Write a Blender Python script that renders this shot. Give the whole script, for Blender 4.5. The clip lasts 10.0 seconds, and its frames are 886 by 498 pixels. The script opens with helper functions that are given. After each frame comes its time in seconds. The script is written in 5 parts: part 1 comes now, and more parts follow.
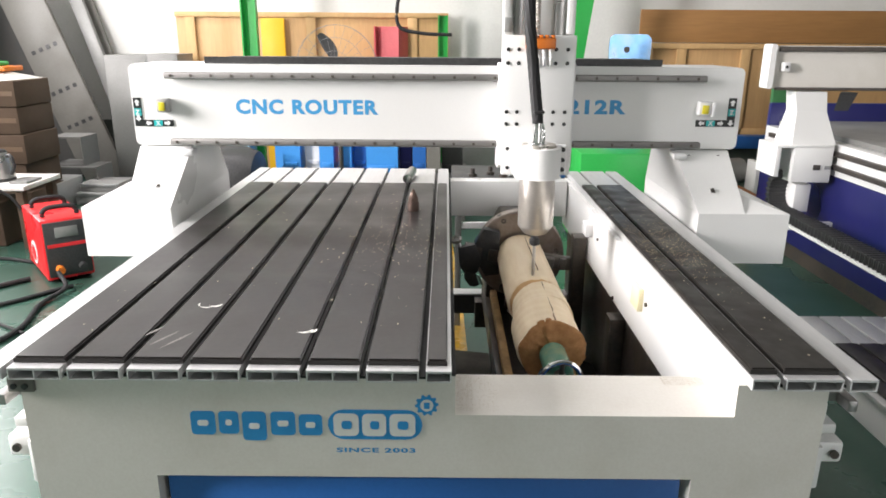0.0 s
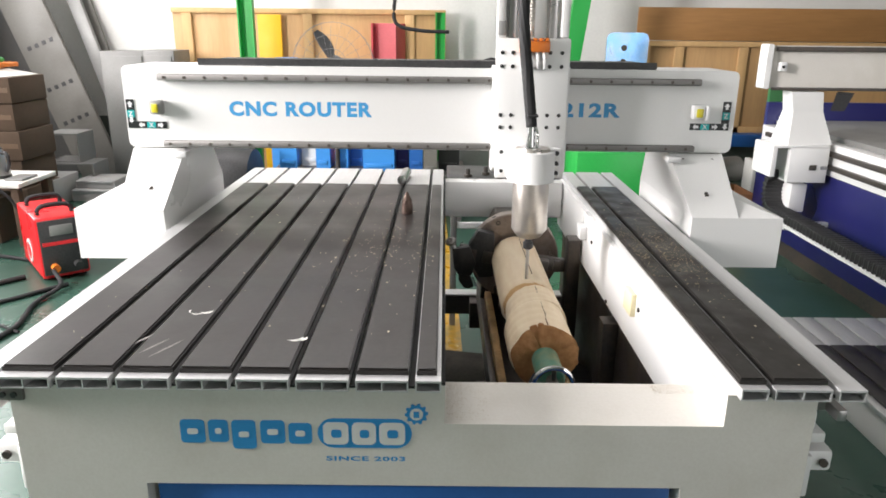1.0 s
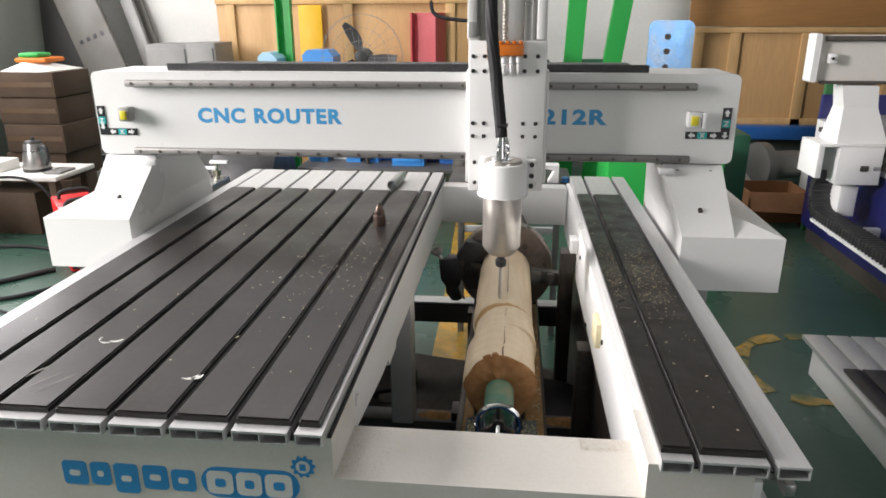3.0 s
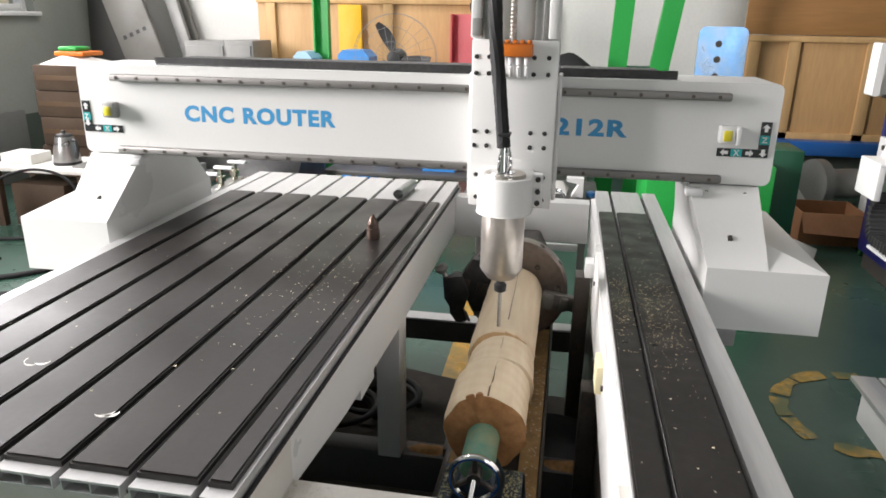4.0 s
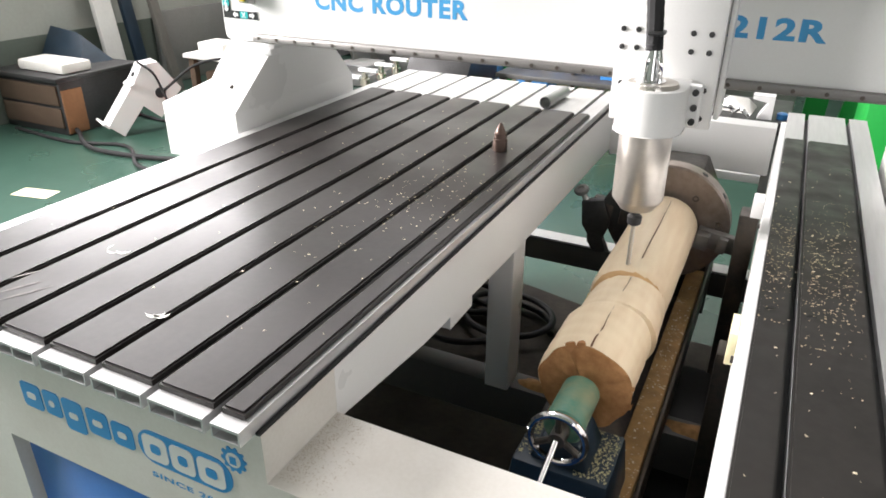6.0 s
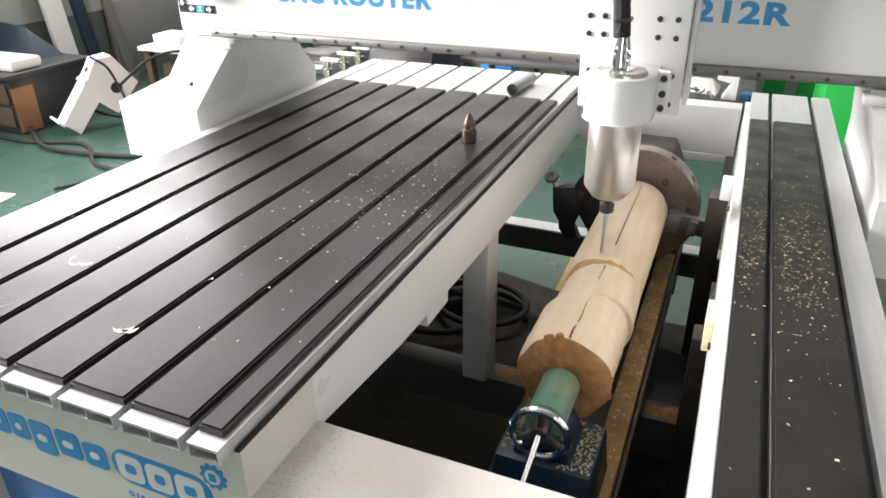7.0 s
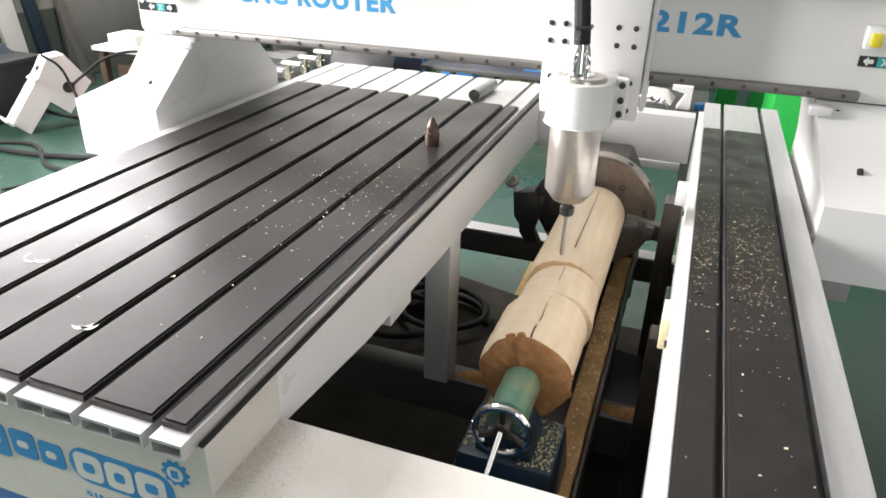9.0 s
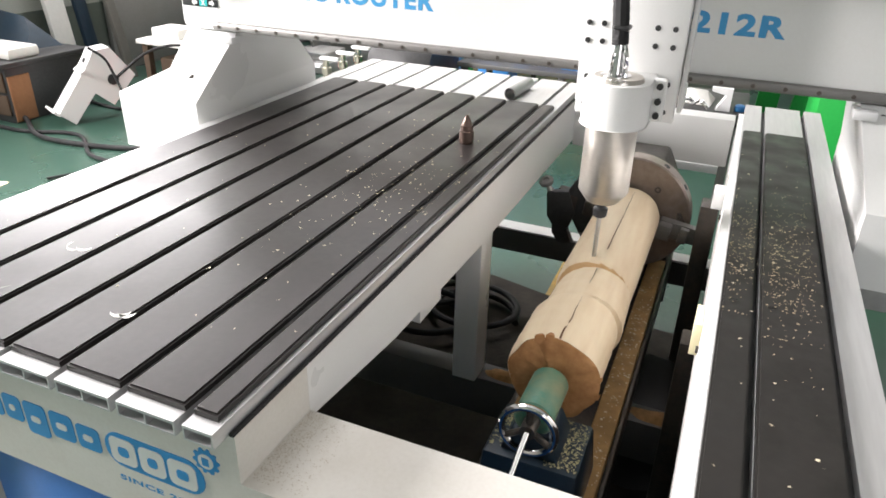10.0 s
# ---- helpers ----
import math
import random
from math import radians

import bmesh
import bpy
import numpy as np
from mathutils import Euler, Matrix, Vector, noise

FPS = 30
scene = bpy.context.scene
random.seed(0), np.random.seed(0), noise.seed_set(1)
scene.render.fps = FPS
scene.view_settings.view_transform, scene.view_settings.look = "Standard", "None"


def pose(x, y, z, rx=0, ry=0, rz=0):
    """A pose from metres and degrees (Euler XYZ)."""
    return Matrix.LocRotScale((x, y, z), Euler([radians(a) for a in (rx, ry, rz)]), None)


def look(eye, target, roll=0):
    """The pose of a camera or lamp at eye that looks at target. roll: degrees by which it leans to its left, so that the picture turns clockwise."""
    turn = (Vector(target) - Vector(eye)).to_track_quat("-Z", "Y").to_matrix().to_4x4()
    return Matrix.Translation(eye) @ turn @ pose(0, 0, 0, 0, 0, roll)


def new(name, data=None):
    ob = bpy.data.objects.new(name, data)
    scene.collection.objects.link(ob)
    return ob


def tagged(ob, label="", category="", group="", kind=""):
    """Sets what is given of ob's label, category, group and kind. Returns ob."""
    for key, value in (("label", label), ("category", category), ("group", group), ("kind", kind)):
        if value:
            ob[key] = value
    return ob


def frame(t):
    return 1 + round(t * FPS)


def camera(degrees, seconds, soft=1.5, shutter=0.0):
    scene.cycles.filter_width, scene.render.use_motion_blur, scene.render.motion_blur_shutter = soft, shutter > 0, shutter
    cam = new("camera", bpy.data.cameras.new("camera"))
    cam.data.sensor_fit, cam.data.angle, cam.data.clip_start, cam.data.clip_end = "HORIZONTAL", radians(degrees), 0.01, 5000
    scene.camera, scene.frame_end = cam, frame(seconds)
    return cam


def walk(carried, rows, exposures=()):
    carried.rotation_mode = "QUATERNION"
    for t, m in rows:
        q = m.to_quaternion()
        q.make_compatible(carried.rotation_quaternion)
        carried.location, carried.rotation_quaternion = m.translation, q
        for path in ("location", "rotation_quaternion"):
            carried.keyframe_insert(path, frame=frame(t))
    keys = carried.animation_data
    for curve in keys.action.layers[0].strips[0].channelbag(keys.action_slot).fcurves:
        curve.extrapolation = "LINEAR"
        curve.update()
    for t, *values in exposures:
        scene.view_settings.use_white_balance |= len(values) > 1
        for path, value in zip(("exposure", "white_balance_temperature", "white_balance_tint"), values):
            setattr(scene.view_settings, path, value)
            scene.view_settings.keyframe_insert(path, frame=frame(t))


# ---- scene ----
cam = camera(65.1, 10.0, soft=1.7)
PATH = [
    (0, (0.002, 0.015, 1.373), (-0.003, 1.928, 0.788), 0.4),
    (0.5, (0.002, 0.018, 1.374), (0.006, 1.929, 0.786), 0.5),
    (1, (0.016, 0.024, 1.396), (0.016, 1.933, 0.797), 0.6),
    (1.5, (0.095, 0.046, 1.425), (0.088, 1.953, 0.822), -1.0),
    (2, (0.183, 0.072, 1.448), (0.129, 1.983, 0.858), 0.5),
    (2.5, (0.235, 0.11, 1.444), (0.161, 2.011, 0.829), 1.6),
    (2.7, (0.258, 0.131, 1.449), (0.126, 2.02, 0.805), 0.6),
    (4, (0.402, 0.384, 1.425), (0.075, 2.253, 0.794), 0.9),
    (4.5, (0.464, 0.472, 1.427), (-0.043, 2.231, 0.621), 0.1),
    (5, (0.506, 0.536, 1.406), (-0.15, 2.216, 0.541), -0.2),
    (5.5, (0.493, 0.586, 1.385), (-0.202, 2.22, 0.466), 0.2),
    (5.7, (0.5, 0.595, 1.371), (-0.292, 2.213, 0.502), 0.4),
    (6.8, (0.466, 0.631, 1.401), (-0.267, 2.247, 0.479), -0.0),
    (7, (0.475, 0.627, 1.389), (-0.225, 2.26, 0.471), -0.6),
    (7.5, (0.473, 0.616, 1.391), (-0.256, 2.231, 0.464), -0.3),
    (8, (0.475, 0.607, 1.385), (-0.239, 2.224, 0.449), -0.3),
    (8.5, (0.474, 0.608, 1.386), (-0.173, 2.269, 0.478), 0.9),
    (9, (0.473, 0.607, 1.382), (-0.12, 2.294, 0.485), 1.5),
    (9.5, (0.473, 0.606, 1.384), (-0.189, 2.26, 0.475), 1.6),
    (10, (0.476, 0.606, 1.386), (-0.202, 2.254, 0.479), 1.6),
]
walk(cam, [(t, look(eye, target, roll)) for t, eye, target, roll in PATH], exposures=[(0, -0.05), (1.0, -0.10), (1.5, -0.26), (2.5, -0.48), (4.0, -0.34), (4.5, 0.02), (5.0, 0.16), (6.0, 0.20), (10.0, 0.20)])

# ---- light ----
world = bpy.data.worlds.new("sky")
scene.world = world
world.use_nodes = True
wn = world.node_tree
sky = wn.nodes.new("ShaderNodeTexSky")
sky.sky_type, sky.sun_disc = "NISHITA", False
sky.sun_elevation, sky.sun_rotation = radians(40), radians(250)
wn.links.new(sky.outputs[0], wn.nodes["Background"].inputs[0])
wn.nodes["Background"].inputs[1].default_value = 0.12


def window_light(name, place, turn, width, height, watts, tint=(1.0, 0.98, 0.95)):
    data = bpy.data.lights.new(name, "AREA")
    data.shape, data.size, data.size_y, data.energy, data.color = "RECTANGLE", width, height, watts, tint
    lamp = new(name, data)
    lamp.matrix_world = pose(*place, *turn)
    return lamp


# daylight in the left wall's windows; front and roof lamps are unseen added fill
DAY = (1.0, 0.95, 0.945)
window_light("window_light", (-4.36, 0.98, 2.35), (0, -90, 0), 1.8, 1.3, 690, DAY)
window_light("door_light", (3.1, -1.95, 1.6), (90, 0, 0), 2.4, 2.6, 52, DAY)
window_light("window_light", (-4.36, 4.8, 2.42), (0, -90, 0), 1.9, 2.8, 200, DAY)
window_light("window_light", (-2.4, 2.5, 4.42), (0, 0, 0), 1.8, 1.0, 45, DAY)
window_light("window_light", (-1.1, 5.2, 4.42), (0, 0, 0), 3.0, 0.9, 85, DAY)

# ---- materials ----


def mat(name, color, rough=0.5, metal=0.0, grain=60.0, vary=0.12, blotch=4.0, stain=0.12, bump=0.05, dark=None, rvary=0.12, coat=0.0, stretch=(1, 1, 1)):
    """Principled surface with colour, roughness and relief varied at two scales."""
    m = bpy.data.materials.new(name)
    m.use_nodes = True
    t = m.node_tree
    b = t.nodes["Principled BSDF"]
    b.inputs["Metallic"].default_value = metal
    b.inputs["Coat Weight"].default_value = coat
    co = t.nodes.new("ShaderNodeTexCoord")
    mp = t.nodes.new("ShaderNodeMapping")
    mp.inputs["Scale"].default_value = stretch
    t.links.new(co.outputs["Object"], mp.inputs[0])
    fine, broad = t.nodes.new("ShaderNodeTexNoise"), t.nodes.new("ShaderNodeTexNoise")
    fine.inputs["Scale"].default_value, broad.inputs["Scale"].default_value = grain, blotch
    fine.inputs["Detail"].default_value, broad.inputs["Detail"].default_value = 4, 5
    for n in (fine, broad):
        t.links.new(mp.outputs[0], n.inputs["Vector"])
    info = t.nodes.new("ShaderNodeObjectInfo")
    dk = dark or tuple(c * 0.55 for c in color)

    def mixed(fac, a, b2):
        mx = t.nodes.new("ShaderNodeMix")
        mx.data_type = "RGBA"
        t.links.new(fac, mx.inputs[0])
        for sock, val in ((mx.inputs[6], a), (mx.inputs[7], b2)):
            if isinstance(val, tuple):
                sock.default_value = (*val, 1)
            else:
                t.links.new(val, sock)
        return mx.outputs[2]

    def ranged(src, lo, hi, a, b2):
        r = t.nodes.new("ShaderNodeMapRange")
        r.inputs[1].default_value, r.inputs[2].default_value, r.inputs[3].default_value, r.inputs[4].default_value = lo, hi, a, b2
        t.links.new(src, r.inputs[0])
        return r.outputs[0]

    first = mixed(ranged(broad.outputs[0], 0.45, 0.75, 0.0, stain * 2.2), color, dk)
    light = tuple(min(1.0, c * (1 + vary)) for c in color)
    second = mixed(ranged(fine.outputs[0], 0.35, 0.7, 0.0, vary * 2), first, dk)
    third = mixed(ranged(info.outputs["Random"], 0, 1, 0.0, vary), second, light)
    t.links.new(third, b.inputs["Base Color"])
    t.links.new(ranged(broad.outputs[0], 0.3, 0.7, max(0.02, rough - rvary), min(1, rough + rvary)), b.inputs["Roughness"])
    if bump:
        bp = t.nodes.new("ShaderNodeBump")
        bp.inputs["Strength"].default_value, bp.inputs["Distance"].default_value = bump, 0.004
        t.links.new(fine.outputs[0], bp.inputs["Height"])
        t.links.new(bp.outputs[0], b.inputs["Normal"])
    return m


M_WHITE = mat("white_machine_paint", (0.80, 0.80, 0.79), 0.38, grain=220, vary=0.04, blotch=3, stain=0.05, bump=0.03, dark=(0.62, 0.60, 0.55))
M_FRONT = mat("dusty_white_paint", (0.70, 0.675, 0.63), 0.42, grain=180, vary=0.06, blotch=6, stain=0.12, bump=0.03, dark=(0.42, 0.38, 0.30))
M_ALU = mat("extruded_aluminium", (0.66, 0.66, 0.66), 0.42, 0.55, grain=140, vary=0.1, blotch=7, stain=0.14, bump=0.03, stretch=(1, 0.08, 1))
M_PAD = mat("black_board", (0.015, 0.0122, 0.0118), 0.40, grain=90, vary=0.2, blotch=6, stain=0.2, bump=0.012, dark=(0.038, 0.033, 0.030), rvary=0.08)
M_PADOILDIM = mat("oil_smudged_dimmed_board", (0.017, 0.0155, 0.014), 0.42, grain=70, vary=0.25, blotch=13, stain=0.25, bump=0.03, dark=(0.030, 0.027, 0.024), rvary=0.16)
# weaker reflection stands in for a darker room above these boards
M_PADOILDIM.node_tree.nodes["Principled BSDF"].inputs["Specular IOR Level"].default_value = 0.3
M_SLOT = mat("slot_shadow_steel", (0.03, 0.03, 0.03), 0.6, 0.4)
M_STEEL = mat("ground_steel", (0.42, 0.41, 0.40), 0.38, 0.85, grain=120, vary=0.12, blotch=9, stain=0.15, bump=0.02, stretch=(0.1, 1, 1))
M_RAIL = mat("dull_rail_steel", (0.26, 0.25, 0.24), 0.5, 0.6, grain=120, vary=0.12, blotch=9, stain=0.2, bump=0.02, stretch=(0.1, 1, 1))
M_SMEAR = mat("pale_sawdust", (0.52, 0.46, 0.38), 0.9, vary=0.25, bump=0)
M_PILE = mat("orange_brown_wood_dust", (0.42, 0.23, 0.09), 0.9, grain=60, vary=0.3, blotch=14, stain=0.35, bump=0.5, dark=(0.10, 0.05, 0.02))
M_DUSTSHADE = mat("brown_dust_and_shade", (0.034, 0.027, 0.019), 0.95, grain=60, vary=0.3, blotch=8, stain=0.4, bump=0.3, dark=(0.010, 0.009, 0.008))
M_POLISH = mat("polished_steel", (0.66, 0.62, 0.57), 0.38, 0.85, grain=80, vary=0.08, blotch=14, stain=0.16, bump=0.02)
M_CHROME = mat("chrome", (0.85, 0.85, 0.86), 0.1, 1.0, vary=0.02, stain=0.03, bump=0.0, rvary=0.04)
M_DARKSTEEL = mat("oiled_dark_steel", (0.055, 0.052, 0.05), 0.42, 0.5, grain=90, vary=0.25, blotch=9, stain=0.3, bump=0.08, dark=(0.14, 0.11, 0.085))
M_CHUCK = mat("chuck_plate_steel", (0.34, 0.29, 0.26), 0.36, 0.75, grain=60, vary=0.2, blotch=8, stain=0.3, bump=0.05, dark=(0.16, 0.12, 0.10))
M_BLACK = mat("black_plastic", (0.02, 0.02, 0.021), 0.45, grain=90, vary=0.3, bump=0.04, dark=(0.05, 0.05, 0.05))
M_RUBBER = mat("black_rubber", (0.010, 0.010, 0.011), 0.7, grain=120, vary=0.3, bump=0.05)
M_BLUE = mat("blue_panel_paint", (0.025, 0.13, 0.42), 0.4, grain=160, vary=0.08, blotch=3, stain=0.12, bump=0.02)
M_LOGO = mat("blue_vinyl", (0.03, 0.27, 0.60), 0.45, vary=0.05, stain=0.05, bump=0)
M_LOGOPALE = mat("pale_vinyl", (0.72, 0.72, 0.70), 0.45, vary=0.03, stain=0.05, bump=0)
M_INK = mat("lettering_blue", (0.06, 0.33, 0.64), 0.45, vary=0.04, stain=0.04, bump=0)
M_LABEL = mat("label_black", (0.015, 0.018, 0.018), 0.4, bump=0)
M_CYAN = mat("label_cyan", (0.02, 0.42, 0.42), 0.4, bump=0)
M_LABELWHITE = mat("label_white", (0.8, 0.8, 0.8), 0.4, vary=0.02, bump=0)
M_YELLOW = mat("yellow_plastic", (0.72, 0.62, 0.03), 0.35, vary=0.06, bump=0.01)
M_ORANGE = mat("orange_plastic", (0.72, 0.19, 0.02), 0.4, vary=0.08, bump=0.01)
M_WOOD = mat("turned_pale_wood", (0.86, 0.72, 0.52), 0.55, grain=42, vary=0.12, blotch=9, stain=0.16, bump=0.16, dark=(0.50, 0.27, 0.10), stretch=(1, 0.14, 1))
M_WOODCUT = mat("freshly_cut_wood", (0.66, 0.42, 0.20), 0.7, grain=60, vary=0.2, blotch=16, stain=0.25, bump=0.25, dark=(0.42, 0.21, 0.07))
M_WOODEND = mat("raw_log_end", (0.52, 0.27, 0.115), 0.75, grain=70, vary=0.3, blotch=22, stain=0.42, bump=0.6, dark=(0.26, 0.10, 0.03))
M_CHIPDULL = mat("dull_wood_chips", (0.70, 0.58, 0.38), 0.8, vary=0.4, bump=0.05, dark=(0.16, 0.12, 0.08))
M_CRACK = mat("dark_wood_crack", (0.13, 0.055, 0.022), 0.9, vary=0.3, bump=0.1)
M_TAILCHIP = mat("oily_yellow_wood_chips", (0.50, 0.46, 0.27), 0.75, vary=0.3, bump=0.05, dark=(0.16, 0.16, 0.09))
M_CHIP = mat("wood_chips", (0.78, 0.68, 0.50), 0.7, vary=0.25, bump=0.05)
M_DUSTRAIL = mat("dust_covered_rail", (0.46, 0.28, 0.11), 0.75, grain=40, vary=0.25, blotch=12, stain=0.3, bump=0.3, dark=(0.15, 0.09, 0.045))
M_GREENCAST = mat("green_cast_iron", (0.05, 0.19, 0.14), 0.45, grain=60, vary=0.2, blotch=14, stain=0.35, bump=0.08, dark=(0.30, 0.27, 0.15))
M_DEEPBLUE = mat("dark_blue_cast_iron", (0.010, 0.026, 0.045), 0.45, grain=60, vary=0.2, blotch=8, stain=0.25, bump=0.08)
M_NAVY = mat("navy_panel_paint", (0.014, 0.015, 0.11), 0.35, vary=0.08, blotch=2, stain=0.12, bump=0.02)
M_GREYPAINT = mat("grey_painted_steel", (0.34, 0.34, 0.33), 0.5, vary=0.1, blotch=3, stain=0.15, bump=0.03)
M_PLATE = mat("dusty_olive_grey_steel", (0.15, 0.145, 0.13), 0.55, vary=0.14, blotch=3, stain=0.3, bump=0.03, dark=(0.10, 0.095, 0.08))
M_SHADE = mat("dark_grey_steel_and_shade", (0.075, 0.075, 0.075), 0.5, vary=0.12, blotch=3, stain=0.2, bump=0.03, dark=(0.13, 0.11, 0.09))
M_SHEETGREY = mat("grey_sheet_metal", (0.24, 0.24, 0.23), 0.5, 0.2, vary=0.1, blotch=2, stain=0.2, bump=0.03)
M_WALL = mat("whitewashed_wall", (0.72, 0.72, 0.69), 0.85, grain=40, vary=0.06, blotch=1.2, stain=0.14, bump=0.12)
M_SIDEWALL = mat("grey_green_wall", (0.34, 0.355, 0.32), 0.8, grain=40, vary=0.06, blotch=1.2, stain=0.14, bump=0.12)
M_DADO = mat("grey_green_dado_paint", (0.10, 0.12, 0.10), 0.6, grain=40, vary=0.1, blotch=1.5, stain=0.2, bump=0.08)
M_CEIL = mat("grey_roof_sheet", (0.38, 0.38, 0.37), 0.7, vary=0.06, blotch=1, stain=0.1, bump=0.03)
M_PLY = mat("plywood", (0.56, 0.34, 0.15), 0.6, grain=16, vary=0.14, blotch=2.2, stain=0.16, bump=0.06, stretch=(3, 1, 0.35))
M_BATTEN = mat("pine_batten", (0.60, 0.38, 0.17), 0.65, grain=22, vary=0.14, blotch=3, stain=0.15, bump=0.08, stretch=(1, 1, 0.2))
M_BROWNPLY = mat("brown_plywood", (0.36, 0.18, 0.06), 0.6, grain=16, vary=0.14, blotch=2, stain=0.2, bump=0.06, stretch=(0.3, 1, 3))
M_BROWNTAPE = mat("brown_packing_tape", (0.13, 0.082, 0.048), 0.4, vary=0.1, stain=0.2, bump=0.02)
M_CARD = mat("brown_cardboard", (0.085, 0.055, 0.035), 0.85, grain=50, vary=0.12, blotch=3, stain=0.25, bump=0.08)
M_ORANGECARD = mat("orange_cardboard", (0.29, 0.135, 0.06), 0.8, grain=50, vary=0.12, blotch=4, stain=0.25, bump=0.08)
M_GREEN = mat("bright_green_paint", (0.02, 0.36, 0.06), 0.4, vary=0.08, blotch=2, stain=0.12, bump=0.02)
M_MIDGREEN = mat("dull_green_paint", (0.035, 0.15, 0.05), 0.5, vary=0.1, blotch=3, stain=0.2, bump=0.02)
M_DKGREEN = mat("dark_green_paint", (0.015, 0.10, 0.05), 0.45, vary=0.1, blotch=2, stain=0.2, bump=0.02)
M_SKYBLUE = mat("bright_blue_paint", (0.05, 0.27, 0.68), 0.4, vary=0.08, blotch=3, stain=0.12, bump=0.02)
M_PALEBLUE = mat("pale_blue_paint", (0.36, 0.58, 0.75), 0.45, vary=0.06, bump=0.02)
M_BLUESTEEL = mat("blue_film_on_steel", (0.16, 0.38, 0.72), 0.22, 0.75, vary=0.1, blotch=5, stain=0.3, bump=0.01, dark=(0.75, 0.80, 0.86))
M_RED = mat("red_paint", (0.60, 0.085, 0.10), 0.45, vary=0.08, stain=0.15, bump=0.02)
M_WELDRED = mat("red_powder_coat", (0.72, 0.02, 0.025), 0.35, vary=0.06, stain=0.06, bump=0.03)
M_MUSTARD = mat("yellow_board", (0.78, 0.44, 0.01), 0.5, vary=0.05, stain=0.1, bump=0.02)
M_PAPER = mat("white_paper", (0.75, 0.74, 0.70), 0.8, vary=0.06, stain=0.12, bump=0.05)
M_BRASS = mat("nickel_brass", (0.56, 0.53, 0.45), 0.28, 0.9, vary=0.08, stain=0.15, bump=0.01)
M_COPPER = mat("bronze_brown_steel", (0.12, 0.082, 0.068), 0.36, 0.7, vary=0.12, stain=0.2, bump=0.02)
M_CHALK = mat("rubbed_chalk", (0.24, 0.225, 0.215), 0.8, grain=200, vary=0.4, bump=0, dark=(0.06, 0.055, 0.05))
M_TAPE = mat("pale_yellow_tape", (0.82, 0.74, 0.48), 0.6, vary=0.05, stain=0.08, bump=0.03)
M_TUBE = mat("galvanised_tube", (0.45, 0.46, 0.46), 0.35, 0.85, vary=0.1, stain=0.15, bump=0.02)


def floor_material():
    m = mat("worn_green_floor_paint", (0.040, 0.088, 0.066), 0.29, grain=30, vary=0.12, blotch=1.3, stain=0.25, bump=0.02, dark=(0.015, 0.046, 0.033), rvary=0.08)
    return m


M_FLOOR = floor_material()
M_WORNYELLOW = mat("worn_yellow_line", (0.40, 0.23, 0.025), 0.35, grain=24, vary=0.5, blotch=7, stain=1.0, bump=0.02, dark=(0.04, 0.10, 0.06))

M_LINE = mat("yellow_floor_paint", (0.50, 0.27, 0.02), 0.32, grain=24, vary=0.2, blotch=9, stain=0.35, bump=0.02, dark=(0.05, 0.11, 0.07))

# ---- mesh helpers ----
ORIGIN = {}


def thing(name, at, label, category, group="", kind=""):
    ob = new(name)
    ob.empty_display_size = 0.05
    ob.location = at
    ORIGIN[ob.name] = Vector(at)
    return tagged(ob, label, category, group, kind)


def root_of(ob):
    while ob.parent:
        ob = ob.parent
    return ob


def shade(me, angle=0.6):
    for p in me.polygons:
        p.use_smooth = True
    me.set_sharp_from_angle(angle=angle)


def part(name, bm, material, parent, label=""):
    """Links a bmesh, given in the world's coordinates, as one mesh object under a thing or a part."""
    me = bpy.data.meshes.new(name)
    bmesh.ops.recalc_face_normals(bm, faces=bm.faces[:])
    bm.to_mesh(me)
    bm.free()
    at = ORIGIN.get(root_of(parent).name, Vector())
    me.transform(Matrix.Translation(-at))
    me.materials.append(material)
    shade(me)
    ob = new(name, me)
    ob.parent = parent
    return tagged(ob, label)


def solo(name, bm, material, label, category, group="", kind="", at=None):
    """A thing that is one mesh, with its origin at its base."""
    me = bpy.data.meshes.new(name)
    bmesh.ops.recalc_face_normals(bm, faces=bm.faces[:])
    bm.to_mesh(me)
    bm.free()
    if at is None:
        xs = [v.co for v in me.vertices]
        at = Vector((sum(v.x for v in xs) / len(xs), sum(v.y for v in xs) / len(xs), min(v.z for v in xs)))
    at = Vector(at)
    me.transform(Matrix.Translation(-at))
    me.materials.append(material)
    shade(me)
    ob = new(name, me)
    ob.location = at
    ORIGIN[ob.name] = at
    return tagged(ob, label, category, group, kind)


def BM():
    return bmesh.new()


def box(bm, x0, x1, y0, y1, z0, z1, bevel=0.0, m=None, seg=2):
    mtx = Matrix.Translation(((x0 + x1) / 2, (y0 + y1) / 2, (z0 + z1) / 2)) @ Matrix.Diagonal((abs(x1 - x0), abs(y1 - y0), abs(z1 - z0), 1))
    if m is not None:
        mtx = m @ mtx
    r = bmesh.ops.create_cube(bm, size=1, matrix=mtx)
    if bevel:
        edges = list({e for v in r["verts"] for e in v.link_edges})
        bmesh.ops.bevel(bm, geom=edges, offset=bevel, segments=seg, affect="EDGES", profile=0.5)
    return bm


def rod(bm, a, b, r, r2=None, seg=20, caps=True):
    a, b = Vector(a), Vector(b)
    d = b - a
    q = d.to_track_quat("Z", "Y").to_matrix().to_4x4()
    bmesh.ops.create_cone(bm, cap_ends=caps, cap_tris=False, segments=seg, radius1=r, radius2=r if r2 is None else r2, depth=d.length,
                          matrix=Matrix.Translation((a + b) / 2) @ q)
    return bm


